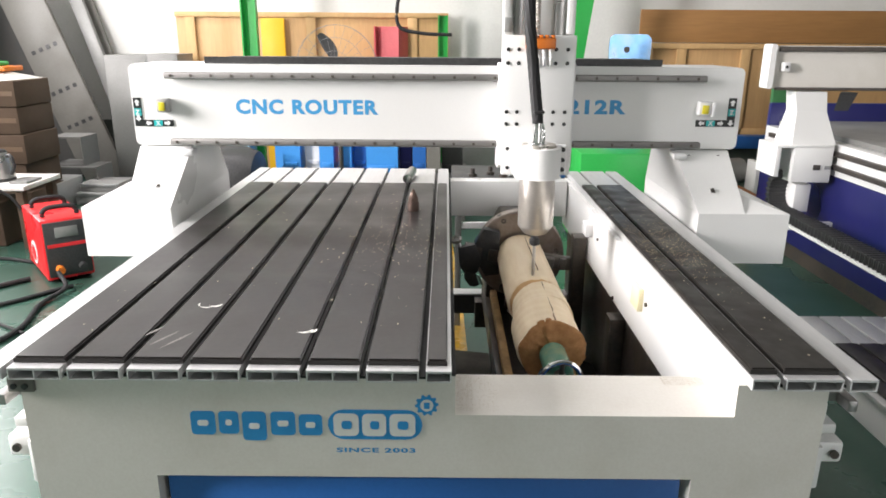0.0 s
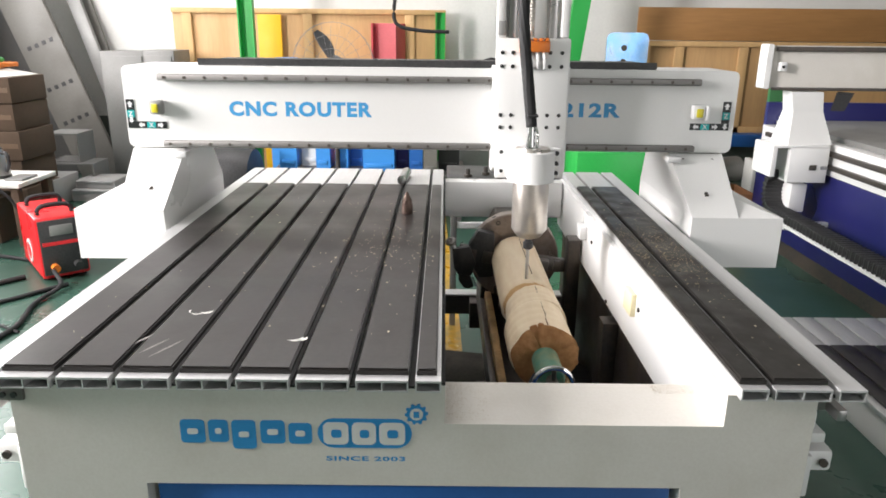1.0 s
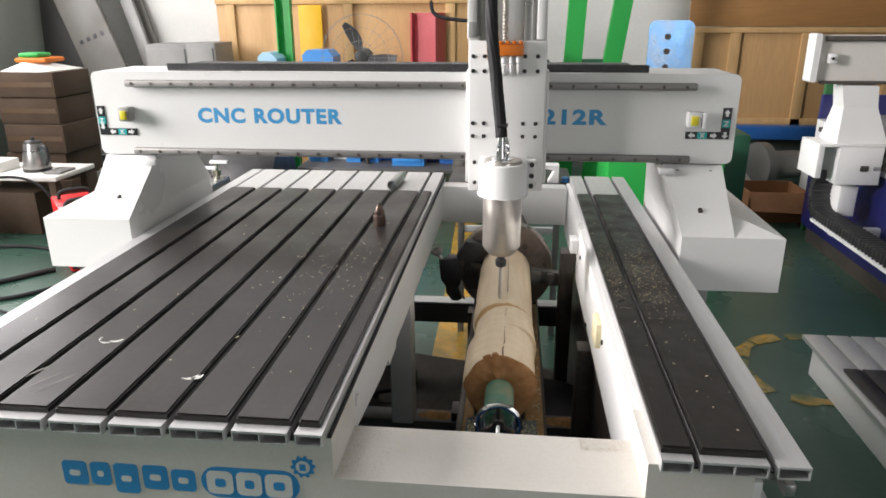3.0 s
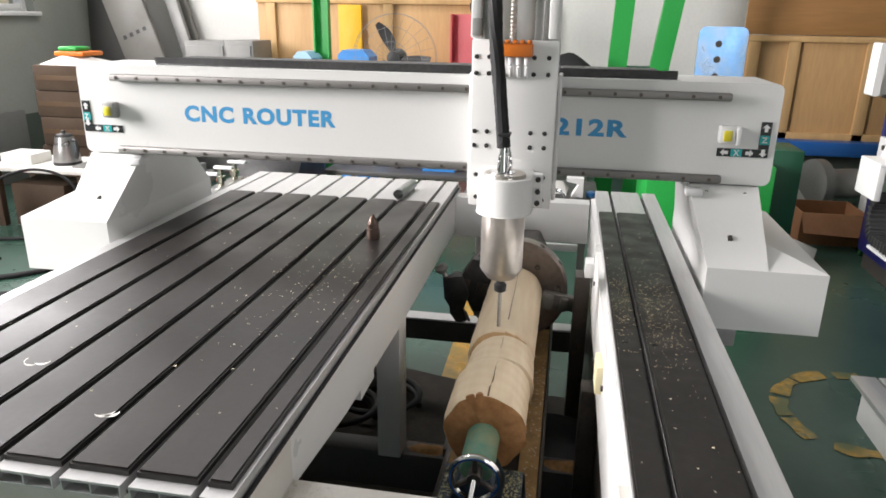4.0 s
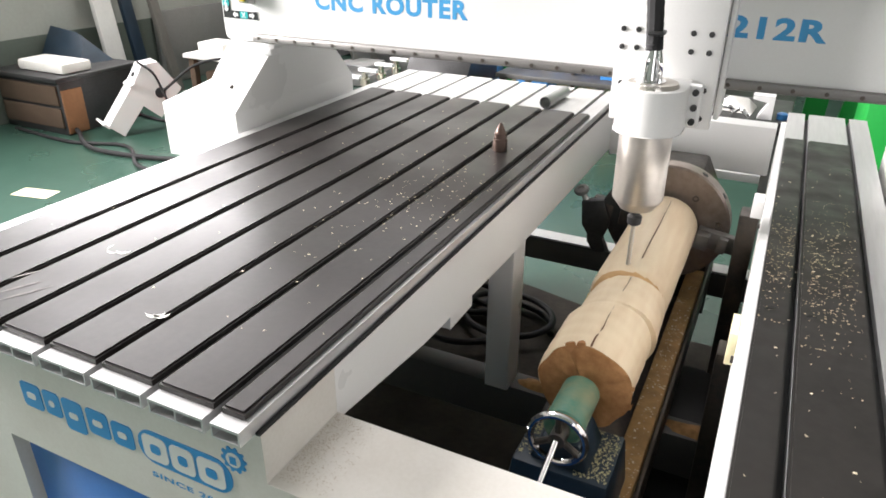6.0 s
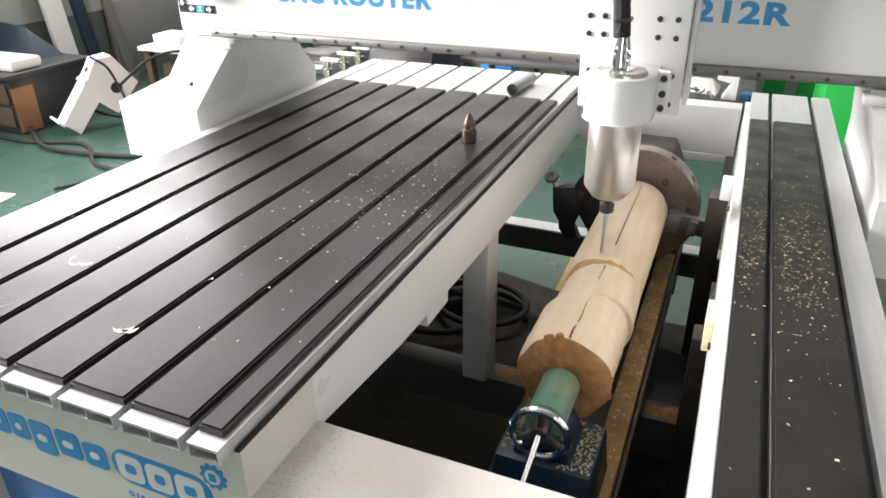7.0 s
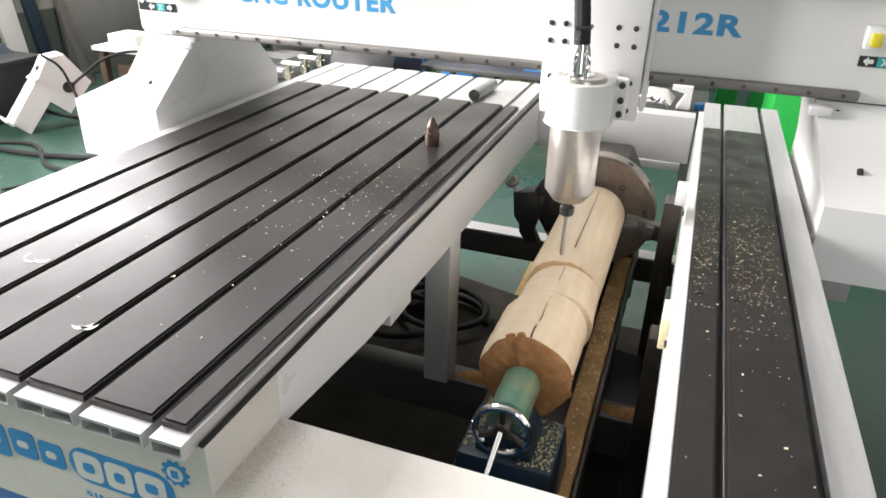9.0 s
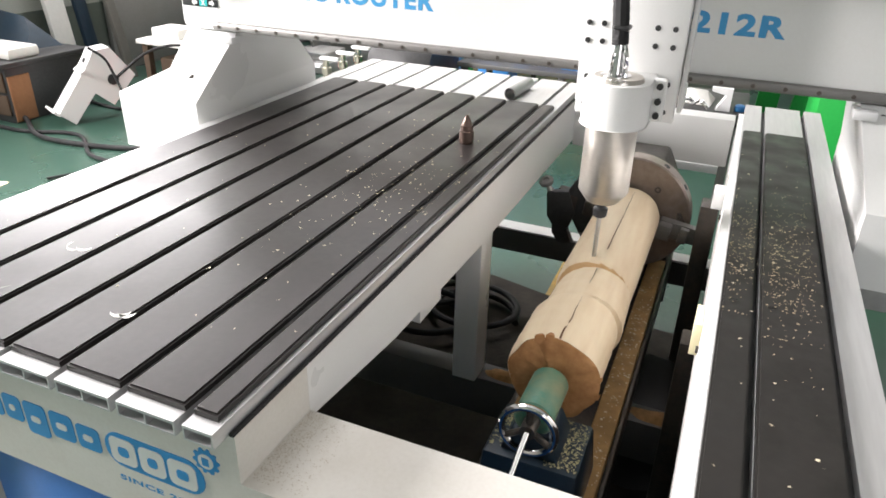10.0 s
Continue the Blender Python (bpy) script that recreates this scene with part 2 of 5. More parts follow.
def lathe(bm, axis_at, axis, profile, seg=32):
    """Turns (distance along, radius) pairs round an axis."""
    q = Vector(axis).to_track_quat("Z", "Y").to_matrix().to_4x4()
    mtx = Matrix.Translation(axis_at) @ q
    rings = []
    for d, r in profile:
        rings.append([bm.verts.new(mtx @ Vector((r * math.cos(2 * math.pi * i / seg), r * math.sin(2 * math.pi * i / seg), d))) for i in range(seg)])
    for a, b in zip(rings, rings[1:]):
        for i in range(seg):
            bm.faces.new((a[i], a[(i + 1) % seg], b[(i + 1) % seg], b[i]))
    for ring in (rings[0], rings[-1]):
        bm.faces.new(ring)
    return bm


def hull(bm, pts):
    vs = [bm.verts.new(p) for p in pts]
    bmesh.ops.convex_hull(bm, input=vs)
    return bm


def prism(bm, outline, axis, a, b):
    """Extrudes a flat outline along x, y or z from a to b."""
    def put(u, v, w):
        return {"x": (w, u, v), "y": (u, w, v), "z": (u, v, w)}[axis]
    lo = [bm.verts.new(put(u, v, a)) for u, v in outline]
    hi = [bm.verts.new(put(u, v, b)) for u, v in outline]
    bm.faces.new(lo)
    bm.faces.new(hi)
    n = len(outline)
    for i in range(n):
        bm.faces.new((lo[i], lo[(i + 1) % n], hi[(i + 1) % n], hi[i]))
    return bm


def soften(bm, width, seg=2):
    edges = [e for e in bm.edges if len(e.link_faces) == 2 and e.calc_face_angle(0) > 0.35]
    bmesh.ops.bevel(bm, geom=edges, offset=width, segments=seg, affect="EDGES", profile=0.5)
    return bm


def smooth_path(pts, steps=8):
    pts = [Vector(p) for p in pts]
    ext = [2 * pts[0] - pts[1], *pts, 2 * pts[-1] - pts[-2]]
    out = []
    for i in range(1, len(ext) - 2):
        p0, p1, p2, p3 = ext[i - 1:i + 3]
        for k in range(steps):
            t = k / steps
            out.append(0.5 * ((2 * p1) + (p2 - p0) * t + (2 * p0 - 5 * p1 + 4 * p2 - p3) * t * t + (3 * p1 - p0 - 3 * p2 + p3) * t ** 3))
    out.append(pts[-1])
    return out


def hose(bm, pts, r, seg=10, steps=8, ridge=0.0):
    path = smooth_path(pts, steps)
    side = Vector((0, 0, 1))
    rings = []
    for i, p in enumerate(path):
        d = (path[min(i + 1, len(path) - 1)] - path[max(i - 1, 0)]).normalized()
        u = d.cross(side)
        if u.length < 0.05:
            u = d.cross(Vector((1, 0, 0)))
        u.normalize()
        v = d.cross(u).normalized()
        rr = r * (1 + (ridge if i % 2 else 0))
        rings.append([bm.verts.new(p + rr * (u * math.cos(2 * math.pi * k / seg) + v * math.sin(2 * math.pi * k / seg))) for k in range(seg)])
    for a, b in zip(rings, rings[1:]):
        for k in range(seg):
            bm.faces.new((a[k], a[(k + 1) % seg], b[(k + 1) % seg], b[k]))
    bm.faces.new(rings[0])
    bm.faces.new(rings[-1])
    return bm


def text_mesh(name, words, x0, z0, width, height, y, material, parent, bold=0.02, depth=0.0004):
    """Raised lettering on a face that looks towards -y, fitted to a width and height, each letter a part."""
    cu = bpy.data.curves.new(name, "FONT")
    cu.body, cu.extrude, cu.offset = words, 0.05, bold
    cu.space_character = 1.12
    cu.resolution_u = 4
    ob = bpy.data.objects.new(name, cu)
    me = bpy.data.meshes.new_from_object(ob)
    bpy.data.objects.remove(ob)
    xs, ys = [v.co.x for v in me.vertices], [v.co.y for v in me.vertices]
    fx, fy = width / (max(xs) - min(xs)), height / (max(ys) - min(ys))
    ax, ay = min(xs), min(ys)
    for v in me.vertices:
        v.co = Vector((x0 + (v.co.x - ax) * fx, y - (v.co.z + 0.05) / 0.1 * depth, z0 + (v.co.y - ay) * fy))
    at = ORIGIN.get(root_of(parent).name, Vector())
    bm = bmesh.new()
    bm.from_mesh(me)
    left = set(bm.faces)
    while left:
        todo, glyph = [next(iter(left))], set()
        left.discard(todo[0])
        while todo:
            f = todo.pop()
            glyph.add(f)
            for g in {g for e in f.edges for g in e.link_faces} & left:
                left.discard(g)
                todo.append(g)
        index = {}
        for f in sorted(glyph, key=lambda f: f.index):
            for v in f.verts:
                index.setdefault(v, len(index))
        out = bpy.data.meshes.new(name)
        out.from_pydata([v.co - at for v in index], [], [[index[v] for v in f.verts] for f in sorted(glyph, key=lambda f: f.index)])
        out.materials.append(material)
        ob = new(name, out)
        ob.parent = parent
    bm.free()

# ---- room ----
XL, XR, YF, YB, ZC = -4.4, 8.5, -2.0, 7.1, 4.5


def wall_with_openings(name, axis, at, thick, a0, a1, z1, openings, material):
    """A wall of thickness thick along x or y with rectangular openings (a, b, low, high)."""
    bm = BM()

    def slab(a, b, lo, hi):
        if b - a < 1e-4 or hi - lo < 1e-4:
            return
        if axis == "y":
            box(bm, at, at + thick, a, b, lo, hi)
        else:
            box(bm, a, b, at, at + thick, lo, hi)
    pos = a0
    for a, b, lo, hi in sorted(openings):
        slab(pos, a, 0, z1)
        slab(a, b, 0, lo)
        slab(a, b, hi, z1)
        pos = b
    slab(pos, a1, 0, z1)
    return solo(name, bm, material, "workshop wall with rough plaster", "wall", kind="structure", at=(0, 0, 0))


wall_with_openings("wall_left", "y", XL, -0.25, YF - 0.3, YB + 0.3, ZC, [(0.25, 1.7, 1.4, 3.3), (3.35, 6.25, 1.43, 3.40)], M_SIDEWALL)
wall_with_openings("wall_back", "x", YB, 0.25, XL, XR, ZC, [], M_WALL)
# unseen right and front walls; front is dark against bounce, with an opening for fill
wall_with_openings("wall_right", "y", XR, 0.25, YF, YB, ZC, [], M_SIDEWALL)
wall_with_openings("wall_front", "x", YF, -0.25, XL, XR, ZC, [(1.85, 4.35, 0.0, 3.05)], M_DADO)
# the roof is unseen; its two openings are added for the fill lamps
bm = BM()
for x0, x1, y0, y1 in ((XL, -3.3, YF, YB), (0.4, XR, YF, YB), (-3.3, 0.4, YF, 2.0), (-1.5, 0.4, 2.0, 3.0), (-3.3, 0.4, 3.0, 4.75), (-3.3, -2.6, 4.75, 5.65), (-3.3, 0.4, 5.65, YB)):
    box(bm, x0, x1, y0, y1, ZC, ZC + 0.12)
solo("ceiling", bm, M_CEIL, "unseen grey workshop roof with two openings added for fill light", "ceiling", kind="structure", at=(0, 0, 0))
bm = BM()
box(bm, XL - 0.3, XR + 0.3, YF - 0.3, YB + 0.3, -0.2, 0.0)
solo("floor", bm, M_FLOOR, "glossy worn green painted concrete floor", "floor", kind="structure", at=(0, 0, 0))
bm = BM()
box(bm, XL, XL + 0.012, YF, YB, 0.0, 0.55)
solo("dado_left", bm, M_DADO, "dark grey-green painted lower wall band", "wall", kind="structure", at=(0, 0, 0))
bm = BM()
box(bm, XL + 0.012, XR, YB - 0.012, YB, 0.0, 0.55)
solo("dado_back", bm, M_DADO, "dark grey-green painted lower wall band", "wall", kind="structure", at=(0, 0, 0))


def window_unit(name, y0, y1, z0, z1):
    w = thing(name, (XL, (y0 + y1) / 2, z0), "white framed workshop window with clear panes", "window", kind="structure")
    bm = BM()
    for a, b in ((y0, y0 + 0.06), ((y0 + y1) / 2 - 0.03, (y0 + y1) / 2 + 0.03), (y1 - 0.06, y1)):
        box(bm, XL - 0.16, XL - 0.08, a, b, z0, z1, 0.004)
    for a, b in ((z0, z0 + 0.06), (z1 - 0.06, z1)):
        box(bm, XL - 0.155, XL - 0.085, y0 + 0.06, y1 - 0.06, a, b, 0.004)
    part("window_frame", bm, M_LABELWHITE, w)
    bm = BM()
    box(bm, XL - 0.05, XL + 0.05, y0 - 0.03, y1 + 0.03, z0 - 0.04, z0 - 0.002, 0.006)
    part("window_sill", bm, M_LABELWHITE, w)


window_unit("window_1", 3.35, 6.25, 1.43, 3.40)
window_unit("window_2", 0.25, 1.7, 1.4, 3.3)

# worn yellow floor lines
for pts, w in (([(1.36, 2.72), (1.30, 2.95), (1.36, 3.14), (1.50, 3.26), (1.70, 3.30)], 0.06), ([(1.36, 2.74), (1.50, 2.70), (1.72, 2.70)], 0.06), ([(-3.1, 2.74), (-2.88, 2.786)], 0.11), ([(0.036, 2.80), (0.030, 3.1), (0.02, 3.6), (-0.02, 4.6), (-0.05, 5.6)], 0.15)):
    bm = BM()
    path = smooth_path([(x, y, 0.003) for x, y in pts], 14)
    prev = None
    for i, p in enumerate(path):
        d = (path[min(i + 1, len(path) - 1)] - path[max(i - 1, 0)]).normalized()
        n = Vector((-d.y, d.x, 0)) * w / 2 * (1 if w > 0.1 else 1 + 0.6 * noise.noise((p.x * 14, p.y * 14, 0)))
        pair = (bm.verts.new(p + n), bm.verts.new(p - n))
        if prev and (w > 0.1 or noise.noise((p.x * 9, p.y * 9, 3)) < 0.12):
            bm.faces.new((prev[0], prev[1], pair[1], pair[0]))
        prev = pair
    solo("floor_marking", bm, M_TAPE if pts[0][0] < -2 else M_LINE if w > 0.1 else M_WORNYELLOW, "worn yellow line painted on the green floor", "floor marking", kind="structure", at=(0, 0, 0))

# ---- the router ----
router = thing("cnc_router", (0, 1.9, 0), "white CNC router with black slatted bed and rotary lathe pit", "CNC machine")
ZD = 0.840          # top of the aluminium profiles
Y0, Y1 = 1.06, 2.915
YP = 2.562           # rear end of the black boards

# frame
bm = BM()
prism(bm, [(-0.729, 0.06), (-0.729, 0.818), (0.022, 0.818), (0.022, 0.743), (0.508, 0.743), (0.508, 0.8045), (0.665, 0.8045), (0.665, 0.06), (0.447, 0.06), (0.447, 0.616), (-0.512, 0.616), (-0.512, 0.06)], "y", 1.087, 1.239)
soften(bm, 0.004)
part("front_frame", bm, M_FRONT, router, "dusty white painted front beam with a notch")
bm = BM()
box(bm, -0.500, 0.435, 1.102, 1.118, 0.075, 0.604, 0.003)
part("front_panel", bm, M_BLUE, router, "blue painted steel door panel")
bm = BM()
prism(bm, [(1.239, 0.730), (1.239, 0.818), (2.92, 0.818), (2.92, 0.68), (1.9, 0.685), (1.5, 0.70)], "x", 0.008, 0.0222)
soften(bm, 0.002)
part("pit_wall", bm, M_WHITE, router)
bm = BM()
prism(bm, [(1.239, 0.625), (1.239, 0.804), (2.92, 0.804), (2.92, 0.61)], "x", 0.5078, 0.522)
soften(bm, 0.002)
part("pit_wall", bm, M_WHITE, router)
for x0, x1, zt in ((-0.729, -0.63, 0.814), (0.524, 0.665, 0.8043)):
    bm = BM()
    box(bm, x0, x1, 1.239, 2.87, 0.62, zt, 0.005)
    part("side_beam", bm, M_WHITE, router)
    bm = BM()
    box(bm, x0 + 0.004, x1 - 0.004, 1.26, 2.86, 0.10, 0.18, 0.005)
    part("lower_beam", bm, M_WHITE, router)
    for yy in (1.24, 2.0, 2.78):
        bm = BM()
        box(bm, x0 + 0.012, x1 - 0.012, yy, yy + 0.08, 0.06, 0.62, 0.004)
        part("post", bm, M_WHITE, router)
# unseen panels, added to keep side light out of the pit
for x0 in (-0.724, 0.652):
    part("side_panel", box(BM(), x0, x0 + 0.008, 1.25, 2.80, 0.185, 0.618, 0.002), M_FRONT, router)
for yy in (1.3, 2.80):
    for xx in (-0.66, 0.61):
        bm = BM()
        rod(bm, (xx, yy, 0.012), (xx, yy, 0.06), 0.014)
        rod(bm, (xx, yy, 0.0), (xx, yy, 0.012), 0.04)
        part("levelling_foot", bm, M_DARKSTEEL, router)
bm = BM()
box(bm, 0.022, 0.500, 2.80, 2.87, 0.665, 0.812, 0.004)
part("rear_beam", bm, M_WHITE, router)
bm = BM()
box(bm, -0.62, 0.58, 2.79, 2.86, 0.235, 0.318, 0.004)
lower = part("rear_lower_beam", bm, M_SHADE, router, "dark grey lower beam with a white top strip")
part("top_strip", box(BM(), -0.62, 0.58, 2.792, 2.858, 0.318, 0.325, 0.002), M_WHITE, lower)
# under-lit cross beam: its shade is put into the dark grey
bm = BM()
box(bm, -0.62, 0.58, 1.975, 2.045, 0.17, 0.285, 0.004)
part("cross_beam", bm, M_SHADE, router, "dark grey cross beam with shade put into its colour")
bm = BM()
box(bm, -0.045, 0.018, 1.955, 2.03, 0.285, 0.815, 0.004)
part("post", bm, M_WHITE, router)
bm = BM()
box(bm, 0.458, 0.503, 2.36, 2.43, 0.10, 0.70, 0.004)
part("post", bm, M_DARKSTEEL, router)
for y in (1.6, 2.3):
    bm = BM()
    box(bm, -0.63, 0.018, y, y + 0.06, 0.74, 0.8, 0.003)
    part("deck_bearer", bm, M_WHITE, router)
bm = BM()
prism(bm, [(1.62, 0.66), (1.72, 0.66), (1.72, 0.70), (1.62, 0.70)], "x", -0.03, 0.016)
part("bracket", bm, M_WHITE, router)


# bed profiles and boards
def profile_mesh(width, webs, y0, y1):
    """A hollow extrusion: outer shell, inner webs, open at both ends."""
    bm = BM()
    t, zb, zt = 0.0022, 0.8185, ZD
    cells = webs - 1
    cw = (width - t * webs) / cells
    xs = [0.0]
    for k in range(cells):
        xs += [t + k * (cw + t), t + k * (cw + t) + cw]
    xs.append(width)
    zs = [zb, zb + t, zt - 0.0040, zt]
    grid = {}
    for j, y in enumerate((y0, y1)):
        for i, x in enumerate(xs):
            for k, z in enumerate(zs):
                grid[j, i, k] = bm.verts.new((x, y, z))
    n = len(xs)

    def solid(i, k):
        return 0 <= i < n - 1 and 0 <= k < 3 and not (k == 1 and i % 2 == 1)
    for i in range(n - 1):
        for k in range(3):
            if not solid(i, k):
                continue
            for j in (0, 1):
                bm.faces.new((grid[j, i, k], grid[j, i + 1, k], grid[j, i + 1, k + 1], grid[j, i, k + 1]))
            for di, dk, c1, c2 in ((-1, 0, (i, k), (i, k + 1)), (1, 0, (i + 1, k), (i + 1, k + 1)), (0, -1, (i, k), (i + 1, k)), (0, 1, (i, k + 1), (i + 1, k + 1))):
                if not solid(i + di, k + dk):
                    bm.faces.new((grid[0, c1[0], c1[1]], grid[0, c2[0], c2[1]], grid[1, c2[0], c2[1]], grid[1, c1[0], c1[1]]))
    return bm


def board_mesh(width, y0, y1):
    bm = BM()
    box(bm, 0, width, y0, y1, ZD + 0.0005, ZD + 0.0115)
    top = [e for e in bm.edges if all(v.co.z > ZD + 0.011 for v in e.verts)]
    bmesh.ops.bevel(bm, geom=top, offset=0.003, segments=2, affect="EDGES")
    return bm


def put_row(name, maker, xs, material, label, *args, drop=0.0):
    """Repeats one strip at the places xs, lowered by drop."""
    first = None
    for x in xs:
        if first is None:
            first = part(name, maker(*args), material, router, label)
            ob = first
        else:
            ob = first.copy()
            scene.collection.objects.link(ob)
        ob.location.x, ob.location.z = x, -drop


lefts = [-0.728 + 0.1 * i for i in range(7)]
DR = 0.0135         # the strip beyond the pit lies this much lower
put_row("aluminium_profile", profile_mesh, lefts, M_ALU, "ribbed aluminium bed profile", 0.088, 3, Y0, Y1)
put_row("aluminium_profile", profile_mesh, [-0.028], M_ALU, "narrow aluminium bed profile", 0.043, 2, Y0, Y1)
put_row("aluminium_profile", profile_mesh, [-0.780], M_ALU, "edge aluminium bed profile", 0.042, 2, Y0, Y1)
put_row("aluminium_profile", profile_mesh, [0.522, 0.687], M_ALU, "narrow aluminium bed profile", 0.046, 2, 1.067, 2.955, drop=DR)
put_row("aluminium_profile", profile_mesh, [0.579], M_ALU, "ribbed aluminium bed profile", 0.096, 3, 1.067, 2.955, drop=DR)
put_row("black_board", board_mesh, [x + 0.001 for x in lefts], M_PAD, "dark brown-black board strip", 0.088, 1.080, YP)
put_row("black_board", board_mesh, [-0.026], M_PAD, "narrow dark board strip", 0.034, 1.080, YP)
put_row("black_board", board_mesh, [0.5235], M_PADOILDIM, "oil-smudged narrow dark board strip", 0.046, 1.085, 2.62, drop=DR)
put_row("black_board", board_mesh, [0.580], M_PADOILDIM, "oil-smudged dark board strip dusted with chips", 0.094, 1.085, 2.62, drop=DR)
# slot floors are near black: the shade inside the slots is in their colour
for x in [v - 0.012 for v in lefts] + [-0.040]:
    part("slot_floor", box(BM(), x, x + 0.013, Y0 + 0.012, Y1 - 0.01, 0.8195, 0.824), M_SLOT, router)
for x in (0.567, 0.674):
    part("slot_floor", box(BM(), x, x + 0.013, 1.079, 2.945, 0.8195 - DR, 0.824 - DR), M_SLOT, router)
part("bed_packing", box(BM(), -0.72, -0.64, 1.12, 2.82, 0.8140, 0.8185), M_GREYPAINT, router)

# black strip painted in for the shadow gap under the profile's overhang
part("edge_strip", box(BM(), 0.0156, 0.0226, 1.085, 2.90, 0.8182, 0.8225, 0.001), M_RUBBER, router, "black strip standing for the shaded gap along the bed edge")

# badge on the front

def rounded(x0, x1, z0, z1, r, n=5):
    out = []
    for cx, cz, a0 in ((x1 - r, z1 - r, 0), (x0 + r, z1 - r, 90), (x0 + r, z0 + r, 180), (x1 - r, z0 + r, 270)):
        for k in range(n + 1):
            a = radians(a0 + 90 * k / n)
            out.append((cx + r * math.cos(a), cz + r * math.sin(a)))
    return out


bm = prism(BM(), rounded(-0.200, -0.035, 0.694, 0.752, 0.028), "y", 1.0855, 1.0875)
badge = part("badge", bm, M_LOGO, router, "blue badge made of plain blocks and a gear")
for x0, x1 in ((-0.190, -0.146), (-0.140, -0.098), (-0.092, -0.047)):
    bm = prism(BM(), rounded(x0, x1, 0.701, 0.745, 0.010), "y", 1.0845, 1.0856)
    part("pale_block", bm, M_LOGOPALE, badge)
    bm = prism(BM(), rounded(x0 + 0.014, x1 - 0.012, 0.715, 0.731, 0.005), "y", 1.0838, 1.0846)
    part("blue_block", bm, M_LOGO, badge)
for x0, x1, z0, z1 in ((-0.440, -0.397, 0.701, 0.747), (-0.391, -0.356, 0.703, 0.747), (-0.350, -0.308, 0.690, 0.747), (-0.300, -0.257, 0.701, 0.747), (-0.251, -0.210, 0.701, 0.742)):
    bm = prism(BM(), rounded(x0, x1, z0, z1, 0.007, 3), "y", 1.0855, 1.0875)
    part("blue_block", bm, M_LOGO, badge)
    zm = (z0 + z1) / 2
    bm = prism(BM(), rounded(x0 + 0.012, x1 - 0.012, zm - 0.005, zm + 0.006, 0.004, 3), "y", 1.0845, 1.0856)
    part("pale_block", bm, M_LOGOPALE, badge)
pts = []
for k in range(40):
    r = 0.0205 if k % 4 < 2 else 0.0165
    a = 2 * math.pi * k / 40
    pts.append((-0.027 + r * math.cos(a), 0.762 + r * math.sin(a)))
part("gear", prism(BM(), pts, "y", 1.0855, 1.0875), M_LOGO, badge)
part("pale_ring", rod(BM(), (-0.027, 1.0856, 0.762), (-0.027, 1.0846, 0.762), 0.0115, seg=24), M_LOGOPALE, badge)
part("blue_block", box(BM(), -0.032, -0.022, 1.0838, 1.0846, 0.756, 0.768), M_LOGO, badge)
text_mesh("letter", "SINCE 2003", -0.187, 0.6665, 0.140, 0.0095, 1.0872, M_LOGO, router, bold=0.03)

# small brackets on the sides of the frame
for s, x in ((1, 0.667), (-1, -0.731)):
    bm = BM()
    box(bm, x, x + s * 0.05, 1.13, 1.20, 0.685, 0.705, 0.003)
    box(bm, x, x + s * 0.035, 1.14, 1.19, 0.705, 0.745, 0.006)
    part("side_bracket", bm, M_WHITE, router)
    bm = BM()
    box(bm, x, x + s * 0.085, 1.15, 1.215, 0.610, 0.655, 0.008)
    box(bm, x + s * 0.02, x + s * 0.042, 1.14, 1.16, 0.560, 0.650, 0.005)
    br = part("side_bracket", bm, M_WHITE, router)
    bm = rod(BM(), (x + s * 0.065, 1.148, 0.632), (x + s * 0.065, 1.142, 0.632), 0.008)
    part("bolt", bm, M_DARKSTEEL, br)
    bm = BM()
    box(bm, x, x + s * 0.04, 1.16, 1.22, 0.715, 0.775, 0.01)
    part("limit_switch", bm, M_BLACK, router)
stop = part("end_stop", box(BM(), -0.745, -0.70, 1.078, 1.0868, 0.785, 0.812, 0.002), M_PLATE, router, "small dull steel end stop with two screws")
for x in (-0.733, -0.714):
    part("screw", rod(BM(), (x, 1.0785, 0.797), (x, 1.0745, 0.797), 0.0055, seg=10), M_BLACK, stop)

# gantry
GX0, GX1, GZ0, GZ1, GY = -0.954, 0.899, 1.046, 1.290, 2.162
bm = prism(BM(), rounded(GX0, GX1, GZ0, GZ1, 0.018, 4), "y", GY, GY + 0.22)
soften(bm, 0.003)
beam = part("gantry_beam", bm, M_WHITE, router, "white painted gantry beam")
RAILS = ((1.248, 1.267), (1.050, 1.069))
for z0, z1 in RAILS:
    bm = BM()
    box(bm, -0.842, 0.782, GY - 0.022, GY, z0, z1, 0.004)
    part("linear_rail", bm, M_RAIL, beam)
    zc = (z0 + z1) / 2
    first = None
    for k in range(27):
        x = -0.82 + k * 0.0605
        if first is None:
            bm = rod(BM(), (0, GY - 0.0235, zc), (0, GY - 0.018, zc), 0.0045, seg=8)
            first = part("rail_bolt", bm, M_DARKSTEEL, beam)
            first.location.x = x
        else:
            ob = first.copy()
            scene.collection.objects.link(ob)
            ob.location.x = x
text_mesh("letter", "CNC ROUTER", -0.638, 1.143, 0.434, 0.045, GY, M_INK, beam, bold=0.042)
text_mesh("letter", "212R", 0.369, 1.150, 0.181, 0.043, GY, M_INK, beam, bold=0.042)


